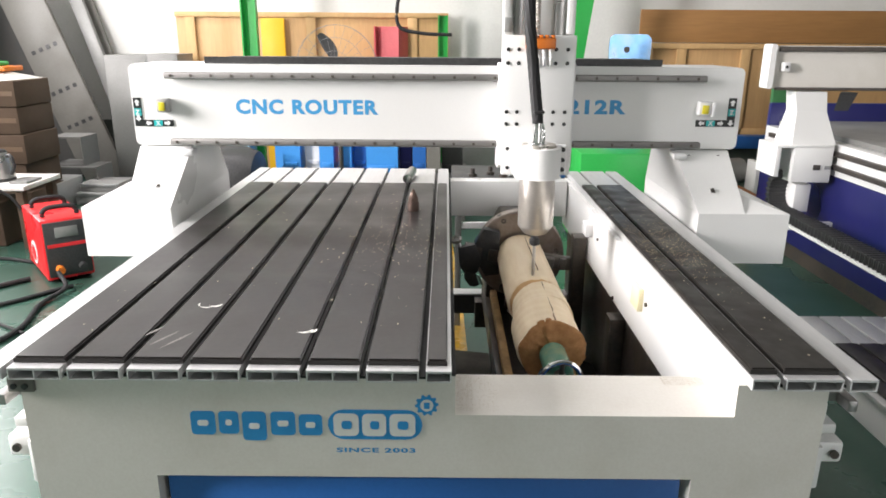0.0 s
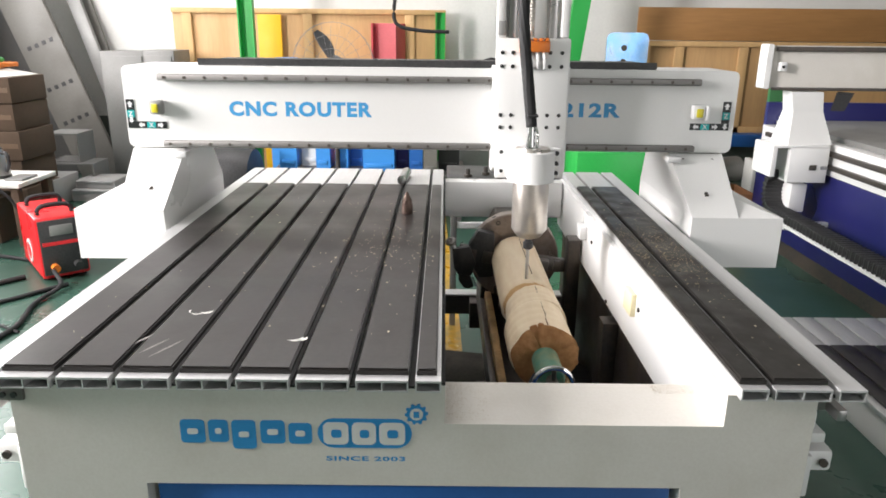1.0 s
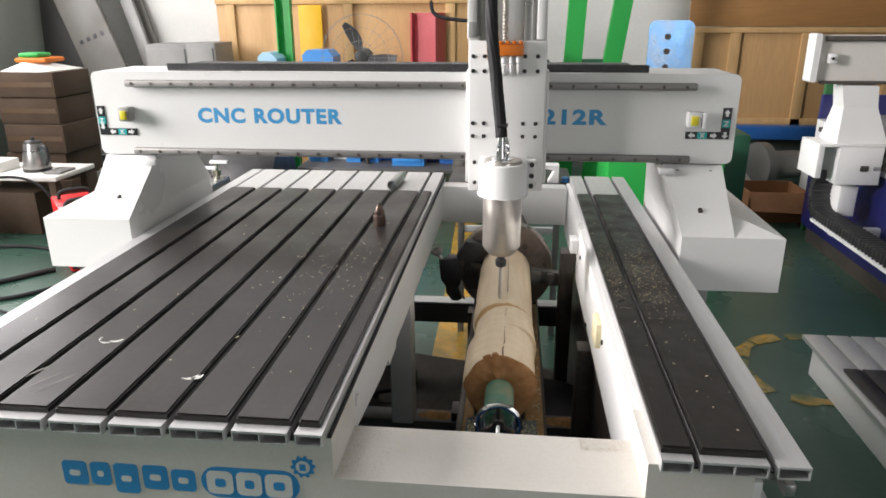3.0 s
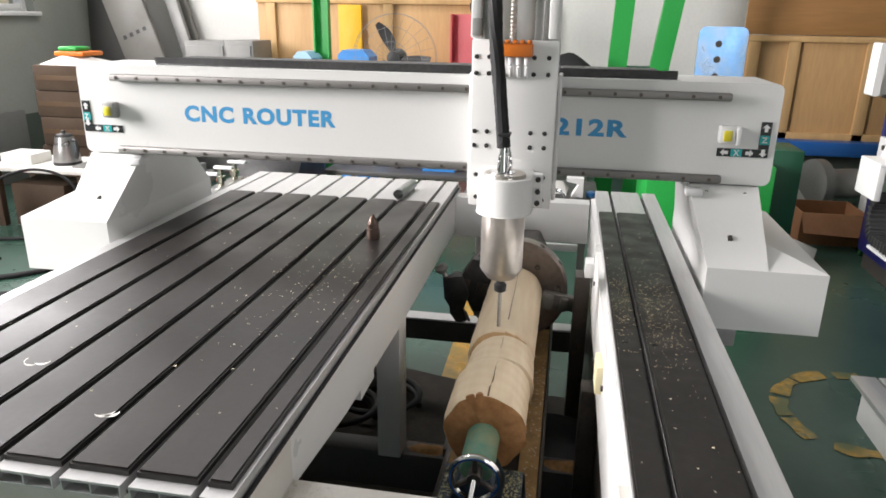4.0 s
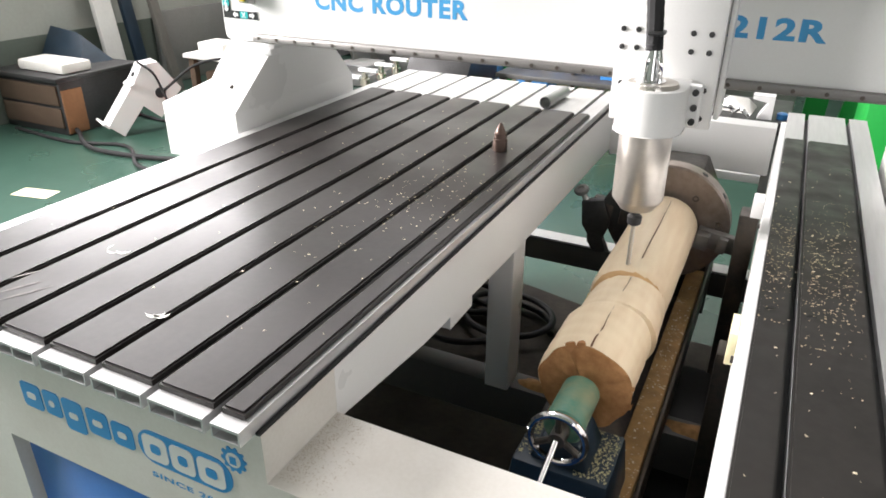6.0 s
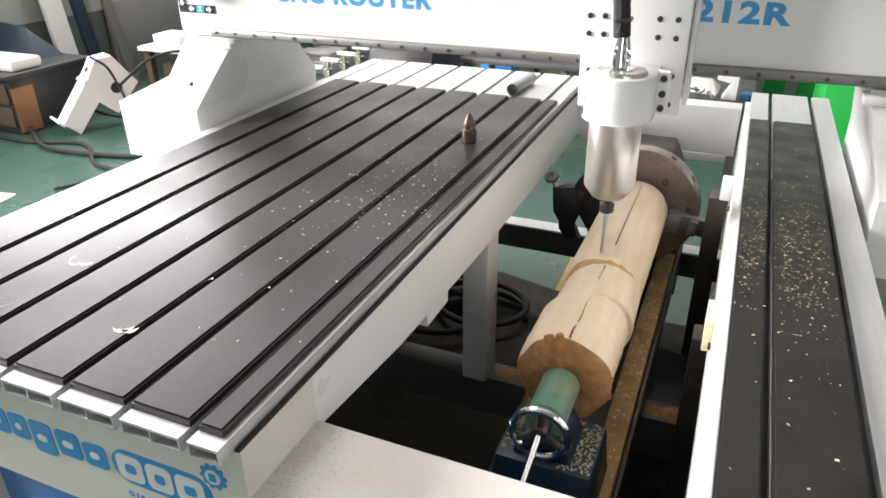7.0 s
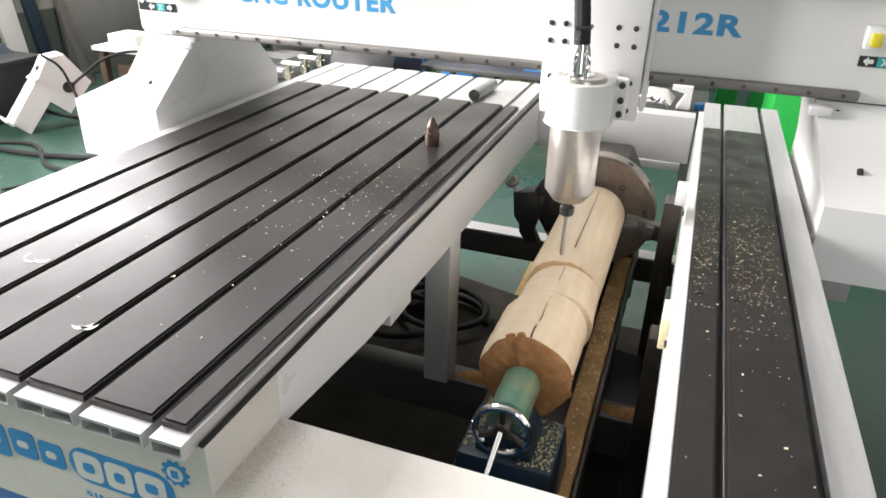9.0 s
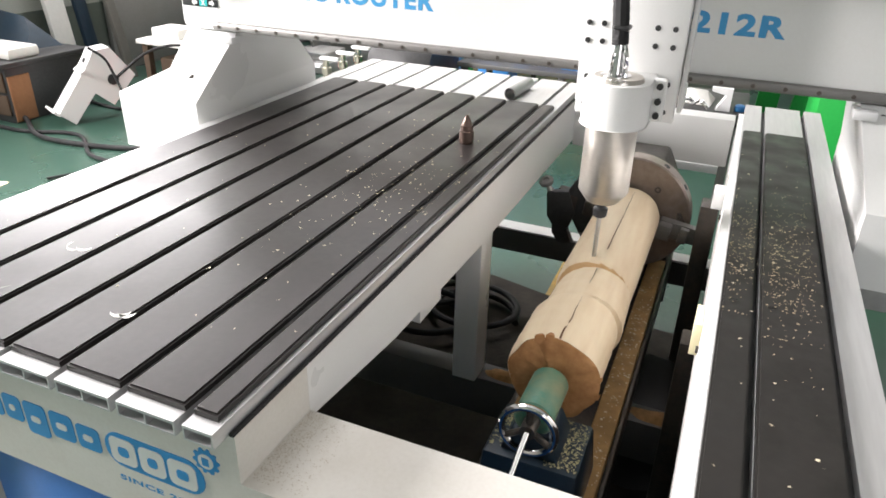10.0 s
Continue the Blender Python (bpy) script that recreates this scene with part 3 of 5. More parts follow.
def arrow(cx, cz, turn, size):
    shape = [(0, 1), (0.95, 0.1), (0.42, 0.1), (0.42, -0.9), (-0.42, -0.9), (-0.42, 0.1), (-0.95, 0.1)]
    c, s = math.cos(radians(turn)), math.sin(radians(turn))
    return [(cx + size * (x * c - z * s), cz + size * (x * s + z * c)) for x, z in shape]


def axis_label(x0, flip):
    """Black L-shaped sticker with white arrows and two cyan tiles."""
    xv = x0 + (0.094 if flip else 0.0)
    zb = 1.115 if flip else 1.104
    bm = BM()
    box(bm, xv, xv + 0.024, GY - 0.002, GY, zb + 0.0205, zb + 0.086)
    box(bm, x0, x0 + 0.118, GY - 0.002, GY, zb, zb + 0.020)
    lab = part("axis_label", bm, M_LABEL, beam, "black sticker with white arrows")
    part("cyan_tile", box(BM(), xv + 0.001, xv + 0.023, GY - 0.003, GY - 0.0018, zb + 0.032, zb + 0.054), M_CYAN, beam)
    xm = x0 + (0.032 if flip else 0.058)
    part("cyan_tile", box(BM(), xm, xm + 0.026, GY - 0.003, GY - 0.0018, zb + 0.001, zb + 0.019), M_CYAN, beam)
    xc = xv + 0.012
    arrows = [(xc, zb + 0.071, 0), (xc, zb + 0.0115 if flip else zb + 0.0255, 180), (x0 + (0.017 if flip else 0.042), zb + 0.010, 90), (x0 + (0.075 if flip else 0.099), zb + 0.010, -90)]
    for cx, cz, turn in arrows:
        bm = prism(BM(), arrow(cx, cz, turn, 0.0095), "y", GY - 0.0035, GY - 0.0018)
        part("arrow", bm, M_LABELWHITE, beam)
    text_mesh("letter", "Z", xv + 0.005, zb + 0.036, 0.013, 0.014, GY - 0.003, M_LABELWHITE, beam, depth=0.0008)
    text_mesh("letter", "X", xm + 0.006, zb + 0.003, 0.014, 0.014, GY - 0.003, M_LABELWHITE, beam, depth=0.0008)


axis_label(-0.950, False)
axis_label(0.766, True)
for x, z in ((-0.866, 1.168), (0.767, 1.170)):
    bm = BM()
    box(bm, x - 0.004, x + 0.032, GY - 0.030, GY, z - 0.020, z + 0.022, 0.004)
    stop = part("sensor_block", bm, M_GREYPAINT if x < 0 else M_LABELWHITE, beam)
    bm = box(BM(), x + 0.004, x + 0.024, GY - 0.036, GY - 0.030, z - 0.014, z + 0.012, 0.003)
    part("yellow_cap", bm, M_YELLOW, beam)
bm = BM()
box(bm, 0.800, 0.812, GY - 0.035, GY, 1.148, 1.190, 0.002)
part("sensor_plate", bm, M_LABELWHITE, beam)

# energy chain along the top of the beam
bm = BM()
box(bm, -0.735, 0.66, GY + 0.04, GY + 0.16, GZ1, GZ1 + 0.006, 0.002)
box(bm, -0.735, 0.66, GY + 0.040, GY + 0.044, GZ1 + 0.004, GZ1 + 0.021)
part("chain_tray", bm, M_BLACK, beam, "black folded tray of the energy chain")
link = None
path = [(-0.66 + 0.03 * k, 1.3035) for k in range(43)]
for k, (x, z) in enumerate(path):
    if link is None:
        bm = BM()
        box(bm, -0.0147, 0.0147, GY + 0.06, GY + 0.15, -0.007, 0.007, 0.0015)
        link = part("chain_link", bm, M_BLACK, beam)
        link.data.transform(Matrix.Translation((0, 0, 0)))
        first_link = link
    else:
        link = first_link.copy()
        scene.collection.objects.link(link)
    link.location.x, link.location.z = x, z

# gantry legs
def gantry_leg(s, inner, waist, waist_z, outer, top_in, top_out, low, mid):
    bm = BM()
    z1 = GZ0 - 0.004
    hull(bm, [(x, y, z1) for x in (top_in, top_out) for y in (2.165, 2.40)] + [(x, y, mid) for x in (inner, waist) for y in (2.0, 2.57)] + [(waist, y, waist_z) for y in (2.075, 2.50)])
    hull(bm, [(x, y, z) for x in (inner, outer) for y in (2.0, 2.57) for z in (low, mid)] + [(waist, y, waist_z - 0.004) for y in (2.08, 2.49)])
    ob = part("gantry_leg", bm, M_WHITE, router, "folded white steel gantry upright")
    for x in (top_in + 0.25 * (top_out - top_in), top_in + 0.8 * (top_out - top_in)):
        b2 = rod(BM(), (x, 2.150, 1.024), (x, 2.156, 1.024), 0.006, seg=10)
        part("leg_bolt", b2, M_DARKSTEEL, ob)
    xm = inner + 0.4 * (waist - inner)
    b2 = rod(BM(), (xm, 2.052, 0.935), (xm, 2.062, 0.94), 0.006, seg=10)
    part("leg_bolt", b2, M_DARKSTEEL, ob)
    b2 = box(BM(), top_in - s * 0.012, top_in + s * 0.03, 2.13, 2.18, 1.018, 1.036, 0.003)
    part("scraper", b2, M_LABELWHITE, ob)
    b2 = box(BM(), inner + s * 0.03, inner + s * 0.10, 2.05, 2.5, 0.66, low - 0.001, 0.004)
    part("bearing_block", b2, M_GREYPAINT, ob)
    return ob


gantry_leg(-1, -0.806, -0.938, 0.958, -1.070, -0.785, -0.945, 0.736, 0.886)
gantry_leg(1, 0.748, 0.885, 0.930, 1.016, 0.712, 0.876, 0.728, 0.880)
for x0, x1 in ((-0.800, -0.782), (0.724, 0.742)):
    bm = BM()
    box(bm, x0, x1, 1.12, 2.83, 0.735, 0.757, 0.003)
    part("side_rail", bm, M_STEEL, router)
    bm = BM()
    box(bm, min(x0, -0.782) if x0 < 0 else 0.665, -0.729 if x0 < 0 else x0, 1.16, 2.80, 0.735, 0.755)
    part("rail_mount", bm, M_GREYPAINT, router)

# vertical axis, carriage and spindle
SX, SY = 0.267, 1.985
DZ = 0.042
bm = BM()
box(bm, 0.165, 0.372, 2.112, 2.134, 1.00, 1.86, 0.003)
zaxis = part("z_axis_plate", bm, M_WHITE, router)
for x0, x1 in ((0.163, 0.188), (0.345, 0.368)):
    bm = BM()
    box(bm, x0, x1, 2.085, 2.112, 1.34 + DZ, 1.86, 0.003)
    part("column_side", bm, M_WHITE, zaxis)
for x0 in (0.196, 0.312):
    bm = BM()
    box(bm, x0, x0 + 0.022, 2.094, 2.112, 1.00, 1.86, 0.003)
    part("linear_rail", bm, M_STEEL, zaxis)
bm = BM()
lathe(bm, (0.262, 2.096, 1.28), (0, 0, 1), [(0.0045 * k, 0.0085 if k % 2 else 0.0068) for k in range(130)], seg=12)
part("ball_screw", bm, M_POLISH, zaxis)
bm = box(BM(), 0.166, 0.190, 2.080, 2.10, 1.345 + DZ, 1.385 + DZ, 0.003)
part("rail_carriage", bm, M_GREYPAINT, zaxis)
for x0 in (0.158, 0.374):
    bm = box(BM(), x0, x0 + 0.010, 2.118, 2.20, 0.99, 1.30, 0.003)
    part("carriage_side", bm, M_WHITE, zaxis)
bm = BM()
box(bm, 0.168, 0.374, 2.078, 2.092, 0.935 + DZ, 1.337 + DZ, 0.004)
plate = part("spindle_plate", bm, M_WHITE, router, "white drilled spindle plate")
holes = [(x, z) for z in (1.298, 1.260, 1.122, 1.087) for x in (0.180, 0.210, 0.316, 0.350)] + [(0.186, 1.014), (0.187, 0.957), (0.352, 1.014), (0.352, 0.957)]
first = None
for x, z in holes:
    if first is None:
        bm = BM()
        rod(bm, (0, 2.0795, 0), (0, 2.0765, 0), 0.0056, seg=12)
        first = part("cap_screw", bm, M_BLACK, plate)
        first.location.x, first.location.z = x, z + DZ
    else:
        ob = first.copy()
        scene.collection.objects.link(ob)
        ob.location.x, ob.location.z = x, z + DZ
bm = BM()
box(bm, 0.228, 0.312, 2.058, 2.086, 1.300 + DZ, 1.330 + DZ, 0.003)
nut = part("screw_nut_block", bm, M_ORANGE, plate, "orange plastic screw block")
for k in range(5):
    x = 0.236 + 0.017 * k
    part("nut_lug", box(BM(), x - 0.005, x + 0.005, 2.055, 2.080, 1.330 + DZ, 1.338 + DZ, 0.002), M_ORANGE, nut)
for k in range(4):
    x = 0.240 + 0.019 * k
    bm = hose(BM(), [(x, 2.072, 1.300 + DZ), (x + 0.002, 2.064, 1.282 + DZ), (x + 0.003, 2.068, 1.262 + DZ), (x + 0.004, 2.076, 1.256 + DZ)], 0.0055, seg=8, steps=4)
    part("white_wire", bm, M_LABELWHITE, plate)
bm = BM()
outline = [(SX + 0.064 * math.cos(radians(a)), SY + 0.064 * math.sin(radians(a))) for a in range(180, 361, 10)] + [(SX + 0.064, 2.078), (SX - 0.064, 2.078)]
prism(bm, outline, "z", 0.948 + DZ, 1.034 + DZ)
box(bm, SX + 0.055, SX + 0.088, 2.03, 2.05, 0.948 + DZ, 1.034 + DZ, 0.004)
soften(bm, 0.003)
clamp = part("spindle_clamp", bm, M_WHITE, plate, "white round spindle clamp")
for z in (0.962, 0.990, 1.020):
    part("clamp_bolt", rod(BM(), (SX + 0.076, 2.030, z + DZ), (SX + 0.076, 2.022, z + DZ), 0.0065, seg=10), M_BLACK, plate)
bm = BM()
lathe(bm, (SX, SY, 0), (0, 0, 1), [(0.777 + DZ, 0.022), (0.782 + DZ, 0.034), (0.800 + DZ, 0.0475), (0.806 + DZ, 0.0515), (0.948 + DZ, 0.0515), (0.949 + DZ, 0.050), (1.036 + DZ, 0.050), (1.042 + DZ, 0.047)], seg=40)
spin = part("spindle", bm, M_POLISH, plate, "polished steel spindle motor")
bm = BM()
lathe(bm, (SX, SY, 0), (0, 0, 1), [(0.742 + DZ, 0.009), (0.746 + DZ, 0.0145), (0.762 + DZ, 0.0155), (0.766 + DZ, 0.010), (0.778 + DZ, 0.010)], seg=16)
part("collet_nut", bm, M_BLACK, plate)
part("cutter", rod(BM(), (SX, SY, 0.672), (SX, SY, 0.744 + DZ), 0.0048, seg=12), M_POLISH, plate, "slim steel cutter")
bm = BM()
lathe(bm, (SX - 0.006, SY, 0), (0, 0, 1), [(1.040 + DZ, 0.030), (1.044 + DZ, 0.030), (1.046 + DZ, 0.014), (1.09 + DZ, 0.011), (1.12 + DZ, 0.010)], seg=20)
part("cable_gland", bm, M_CHROME, plate)
for dx in (-0.014, 0.012):
    bm = hose(BM(), [(SX + dx, SY - 0.004, 1.042 + DZ), (SX + dx * 0.9, SY - 0.008, 1.08 + DZ), (SX - 0.004 + dx * 0.3, SY, 1.118 + DZ)], 0.0042, seg=8, steps=5)
    part("coolant_tube", bm, M_CHROME, plate)
bm = BM()
hose(bm, [(SX - 0.006, SY, 1.10 + DZ), (SX - 0.010, 1.988, 1.18), (SX - 0.022, 1.995, 1.28), (SX - 0.036, 2.00, 1.40), (SX - 0.040, 2.01, 1.55), (SX - 0.030, 2.03, 1.72)], 0.0155, ridge=0.06, steps=10)
part("sleeved_cable", bm, M_RUBBER, plate, "black ribbed cable sleeve")
bm = box(BM(), SX - 0.020, SX + 0.010, SY - 0.018, SY + 0.018, 1.128 + DZ, 1.136 + DZ, 0.003)
part("cable_tie", bm, M_BLACK, plate)

# rotary lathe in the pit
AX, AZ = 0.277, 0.607
for x0, x1 in ((0.180, 0.205), (0.345, 0.392)):
    bm = BM()
    box(bm, x0, x1, 1.45, 2.79, 0.385, 0.430, 0.004)
    part("lathe_rail", bm, M_DUSTRAIL, router, "lathe rail covered in wood dust")
bm = BM()
for x0, x1 in ((0.160, 0.180), (0.392, 0.402)):
    box(bm, x0, x1, 1.44, 2.79, 0.33, 0.40, 0.003)
box(bm, 0.160, 0.402, 1.44, 2.79, 0.315, 0.33)
part("lathe_bed", bm, M_DARKSTEEL, router)
for y in (1.98, 2.72):
    bm = box(BM(), 0.13, 0.40, y, y + 0.07, 0.286 if y < 2 else 0.20, 0.314, 0.003)
    part("bed_support", bm, M_DARKSTEEL, router)
bm = BM()
hull(bm, [(x, y, 0.431) for x in (0.19, 0.375) for y in (1.47, 1.63)] + [(x, y, 0.535) for x in (0.20, 0.365) for y in (1.48, 1.62)])
hull(bm, [(x, y, 0.535) for x in (0.225, 0.330) for y in (1.495, 1.60)] + [(x, y, 0.585) for x in (0.245, 0.31) for y in (1.50, 1.59)])
soften(bm, 0.006)
tail = part("tailstock", bm, M_DEEPBLUE, router, "dark blue cast tailstock")
bm = BM()
lathe(bm, (AX, 1.505, AZ), (0, 1, 0), [(0, 0.030), (0.004, 0.034), (0.11, 0.034), (0.118, 0.028), (0.120, 0.012), (0.145, 0.003)], seg=24)
part("quill", bm, M_GREENCAST, tail, "chipped green quill barrel")
bm = BM()
n1, n2 = 32, 10
ring = []
for i in range(n1):
    a = 2 * math.pi * i / n1
    ring.append([bm.verts.new((AX + (0.046 + 0.0065 * math.cos(b)) * math.cos(a), 1.478 + 0.0065 * math.sin(b), AZ + (0.046 + 0.0065 * math.cos(b)) * math.sin(a))) for b in [2 * math.pi * j / n2 for j in range(n2)]])
for i in range(n1):
    for j in range(n2):
        bm.faces.new((ring[i][j], ring[(i + 1) % n1][j], ring[(i + 1) % n1][(j + 1) % n2], ring[i][(j + 1) % n2]))
wheel = part("handwheel", bm, M_CHROME, tail, "chrome handwheel rim")
bm = BM()
for k in range(3):
    a = radians(90 + 120 * k)
    rod(bm, (AX, 1.482, AZ), (AX + 0.044 * math.cos(a), 1.478, AZ + 0.044 * math.sin(a)), 0.006, seg=8)
rod(bm, (AX, 1.470, AZ), (AX, 1.506, AZ), 0.014, seg=16)
part("wheel_hub", bm, M_DARKSTEEL, tail)
bm = BM()
rod(bm, (AX, 1.470, AZ), (AX - 0.004, 1.385, AZ - 0.045), 0.0055, 0.0045, seg=12)
part("wheel_lever", bm, M_CHROME, tail)
bm = BM()
hull(bm, [(x, y, 0.315) for x in (0.16, 0.40) for y in (2.56, 2.77)] + [(x, y, 0.62) for x in (0.17, 0.385) for y in (2.56, 2.76)] + [(x, y, 0.72) for x in (0.22, 0.335) for y in (2.56, 2.76)])
soften(bm, 0.008)
head = part("headstock", bm, M_DARKSTEEL, router, "dark cast headstock")
bm = BM()
lathe(bm, (AX, 2.452, AZ), (0, 1, 0), [(0, 0.02), (0, 0.158), (0.004, 0.163), (0.05, 0.163), (0.055, 0.158), (0.055, 0.09), (0.115, 0.09)], seg=56)
chuck = part("chuck", bm, M_CHUCK, head, "large worn steel chuck plate")
for k, turn in enumerate((-8, 172, 262)):
    q = Matrix.Translation((AX, 2.452, AZ)) @ Matrix.Rotation(radians(-turn), 4, "Y")
    bm = BM()
    box(bm, 0.085, 0.205, -0.030, 0.0, -0.024, 0.024, 0.004, m=q)
    box(bm, 0.085, 0.120, -0.062, -0.028, -0.021, 0.021, 0.004, m=q)
    box(bm, 0.142, 0.165, -0.048, -0.028, -0.021, 0.021, 0.003, m=q)
    part("chuck_jaw", bm, M_RAIL if k == 0 else M_DARKSTEEL, head)
    bm = rod(BM(), q @ Vector((0.205, -0.014, 0)), q @ Vector((0.222, -0.014, 0)), 0.010, seg=10)
    part("jaw_screw", bm, M_STEEL, head)
bm = BM()
hull(bm, [(x, y, z) for x, z in ((0.108, 0.662), (0.142, 0.718), (0.200, 0.705), (0.200, 0.545), (0.150, 0.540), (0.125, 0.580)) for y in (2.405, 2.448)])
soften(bm, 0.004)
part("jaw_block", bm, M_BLACK, head, "black steel jaw block")
bm = BM()
hull(bm, [(x, y, z) for x, z in ((0.050, 0.650), (0.074, 0.648), (0.112, 0.662), (0.135, 0.60), (0.120, 0.552), (0.072, 0.556), (0.056, 0.580), (0.060, 0.615)) for y in (2.395, 2.425)])
hull(bm, [(x, y, z) for x, z in ((0.072, 0.560), (0.112, 0.560), (0.130, 0.508), (0.112, 0.500), (0.094, 0.502), (0.074, 0.530)) for y in (2.398, 2.424)])
soften(bm, 0.003)
part("steady_arm", bm, M_BLACK, head)
part("steel_shoe", hull(BM(), [(x, y, z) for x, z in ((0.120, 0.548), (0.128, 0.545), (0.142, 0.512), (0.134, 0.512)) for y in (2.390, 2.397)]), M_STEEL, head)
part("stem", rod(BM(), (0.060, 2.412, 0.645), (0.046, 2.412, 0.672), 0.009, 0.007, seg=12), M_STEEL, head)
part("clamp_knob", lathe(BM(), (0.046, 2.412, 0.668), (-0.25, -0.35, 0.9), [(0, 0.010), (0.004, 0.019), (0.012, 0.021), (0.016, 0.019), (0.017, 0.010), (0.013, 0.007)], seg=20), M_RAIL, head)
for ax, az in ((0.342, 0.689), (0.215, 0.735)):
    part("socket_screw", lathe(BM(), (ax, 2.4525, az), (0, -1, 0), [(0, 0.0085), (0.0025, 0.0085), (0.003, 0.005), (0.0005, 0.0045), (0.0005, 0.0)], seg=16), M_DARKSTEEL, chuck)
for ang in (35, 62, 118):
    part("rim_hole", rod(BM(), (AX + 0.1622 * math.cos(radians(ang)), 2.476, AZ + 0.1622 * math.sin(radians(ang))), (AX + 0.1642 * math.cos(radians(ang)), 2.476, AZ + 0.1642 * math.sin(radians(ang))), 0.009, seg=14), M_BLACK, chuck)

# lining sheet below the wall; its dark tone also carries the pit's shadow
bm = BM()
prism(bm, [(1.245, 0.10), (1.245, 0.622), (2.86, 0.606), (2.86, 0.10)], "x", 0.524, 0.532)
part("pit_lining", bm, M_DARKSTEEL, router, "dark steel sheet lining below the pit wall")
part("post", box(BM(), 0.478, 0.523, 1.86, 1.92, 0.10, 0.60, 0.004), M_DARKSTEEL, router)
for y, z in ((2.215, 0.737), (1.965, 0.627), (1.635, 0.736)):
    part("wall_screw", rod(BM(), (0.5075, y, z), (0.503, y, z), 0.006, seg=10), M_DARKSTEEL, router)
# tapes and small marks on the pit wall
part("tape_patch", box(BM(), 0.494, 0.5073, 1.665, 1.735, 0.705, 0.765, 0.001), M_TAPE, router, "pale yellow tape tab")
part("limit_block", box(BM(), 0.482, 0.5073, 2.30, 2.36, 0.72, 0.765, 0.003), M_LABELWHITE, router, "white plastic switch block")

# ---- the log in the lathe ----


def make_log():
    bm = BM()
    seg = 56
    rows = []
    rng = random.Random(4)
    y = 1.632
    ys = [1.632, 1.636, 1.645] + [1.66 + 0.00325 * k for k in range(117)] + [2.04 + 0.0205 * k for k in range(20)]
    for y in ys:
        ring = []
        for i in range(seg):
            a = 2 * math.pi * i / seg
            w1 = y - 1.960 - 0.018 * math.cos(a + 0.9)
            w2 = y - 1.815 - 0.016 * math.cos(a + 0.5)
            r = 0.0845
            if w2 < 0:
                r = 0.0862 + 0.0036 * math.cos(a - 2.6) - 0.0030 * math.exp(-(w2 / 0.007) ** 2)
            elif w1 < 0:
                r = 0.0850 + 0.0055 * math.cos(a - 0.15) - 0.045 * w2
            if y < 1.66:
                r += 0.006 * noise.noise((2.4 * math.cos(a), 2.4 * math.sin(a), 0.5)) * (1.66 - y) / 0.028 - (1.66 - y) * 0.10
            r -= (0.0105 + 0.0055 * math.cos(a - 2.6)) * math.exp(-(w1 / (0.004 if w1 < 0 else 0.014)) ** 2)
            r += 0.0005 * math.sin(y * 150 + 1.5 * math.cos(a)) * (1 if y < 1.95 else 0.25)
            r += 0.0014 * noise.noise((6 * math.cos(a), 6 * math.sin(a), y * 14))
            ring.append(bm.verts.new((AX + r * math.cos(a), y, AZ + r * math.sin(a))))
        rows.append(ring)
    for a, b in zip(rows, rows[1:]):
        for i in range(seg):
            f = bm.faces.new((a[i], a[(i + 1) % seg], b[(i + 1) % seg], b[i]))
            ang = 2 * math.pi * i / seg
            w1 = a[i].co.y - 1.960 - 0.018 * math.cos(ang + 0.9)
            f.material_index = 1 if -0.003 < w1 < 0.007 + 0.007 * math.cos(ang - 2.4) else 0
    bm.faces.new(rows[-1])
    return bm, rows


log_thing = thing("wood_log", (AX, 2.04, AZ - 0.088), "pale turned log with raw brown end, clamped in the lathe", "log")
bm, rows = make_log()
part("turned_wood", bm, M_WOOD, log_thing).data.materials.append(M_WOODCUT)
# drying cracks along the top of the log
for a0, ya, yb, w in ((1.50, 1.634, 1.790, 0.0017), (1.44, 2.03, 2.40, 0.0008), (1.47, 1.86, 1.93, 0.0004)):
    bm = BM()
    prev = None
    for k in range(15):
        f = k / 14
        ac = a0 + 0.05 * noise.noise((f * 3, a0 * 9, 1)) + 0.018 * noise.noise((f * 13, a0 * 9, 4))
        rc = 0.0858 if ya > 1.9 else 0.0872 if ya < 1.8 else 0.0836
        pair = [bm.verts.new((AX + (rc + dr) * math.cos(ac + s * w * (1.05 - f) / 0.085), ya + (yb - ya) * f, AZ + (rc + dr) * math.sin(ac + s * w * (1.05 - f) / 0.085))) for s, dr in ((-1, -0.006), (1, -0.006), (1, 0.0010), (-1, 0.0010))]
        if prev:
            for i in range(4):
                bm.faces.new((prev[i], prev[(i + 1) % 4], pair[(i + 1) % 4], pair[i]))
        else:
            bm.faces.new(pair)
        prev = pair
    bm.faces.new(prev)
    part("drying_crack", bm, M_CRACK, log_thing, "thin dark drying crack")
bm = BM()
seg = 56
rings = []
for d, f in ((0.0, 1.0), (-0.003, 0.9), (-0.004, 0.6), (-0.002, 0.3)):
    ring = []
    for i in range(seg):
        a = 2 * math.pi * i / seg
        r = f * (0.0853 + 0.006 * noise.noise((2.4 * math.cos(a), 2.4 * math.sin(a), 0.5)))
        bump_in = 0.007 * noise.noise((5 * r * 20 * math.cos(a), 5 * r * 20 * math.sin(a), 2)) if f < 1 else 0
        ring.append(bm.verts.new((AX + r * math.cos(a), 1.6318 + d + bump_in, AZ + r * math.sin(a))))
    rings.append(ring)
for a, b in zip(rings, rings[1:]):
    for i in range(seg):
        bm.faces.new((a[i], a[(i + 1) % seg], b[(i + 1) % seg], b[i]))
bm.faces.new(rings[-1])
part("raw_end", bm, M_WOODEND, log_thing, "rough brown sawn end")
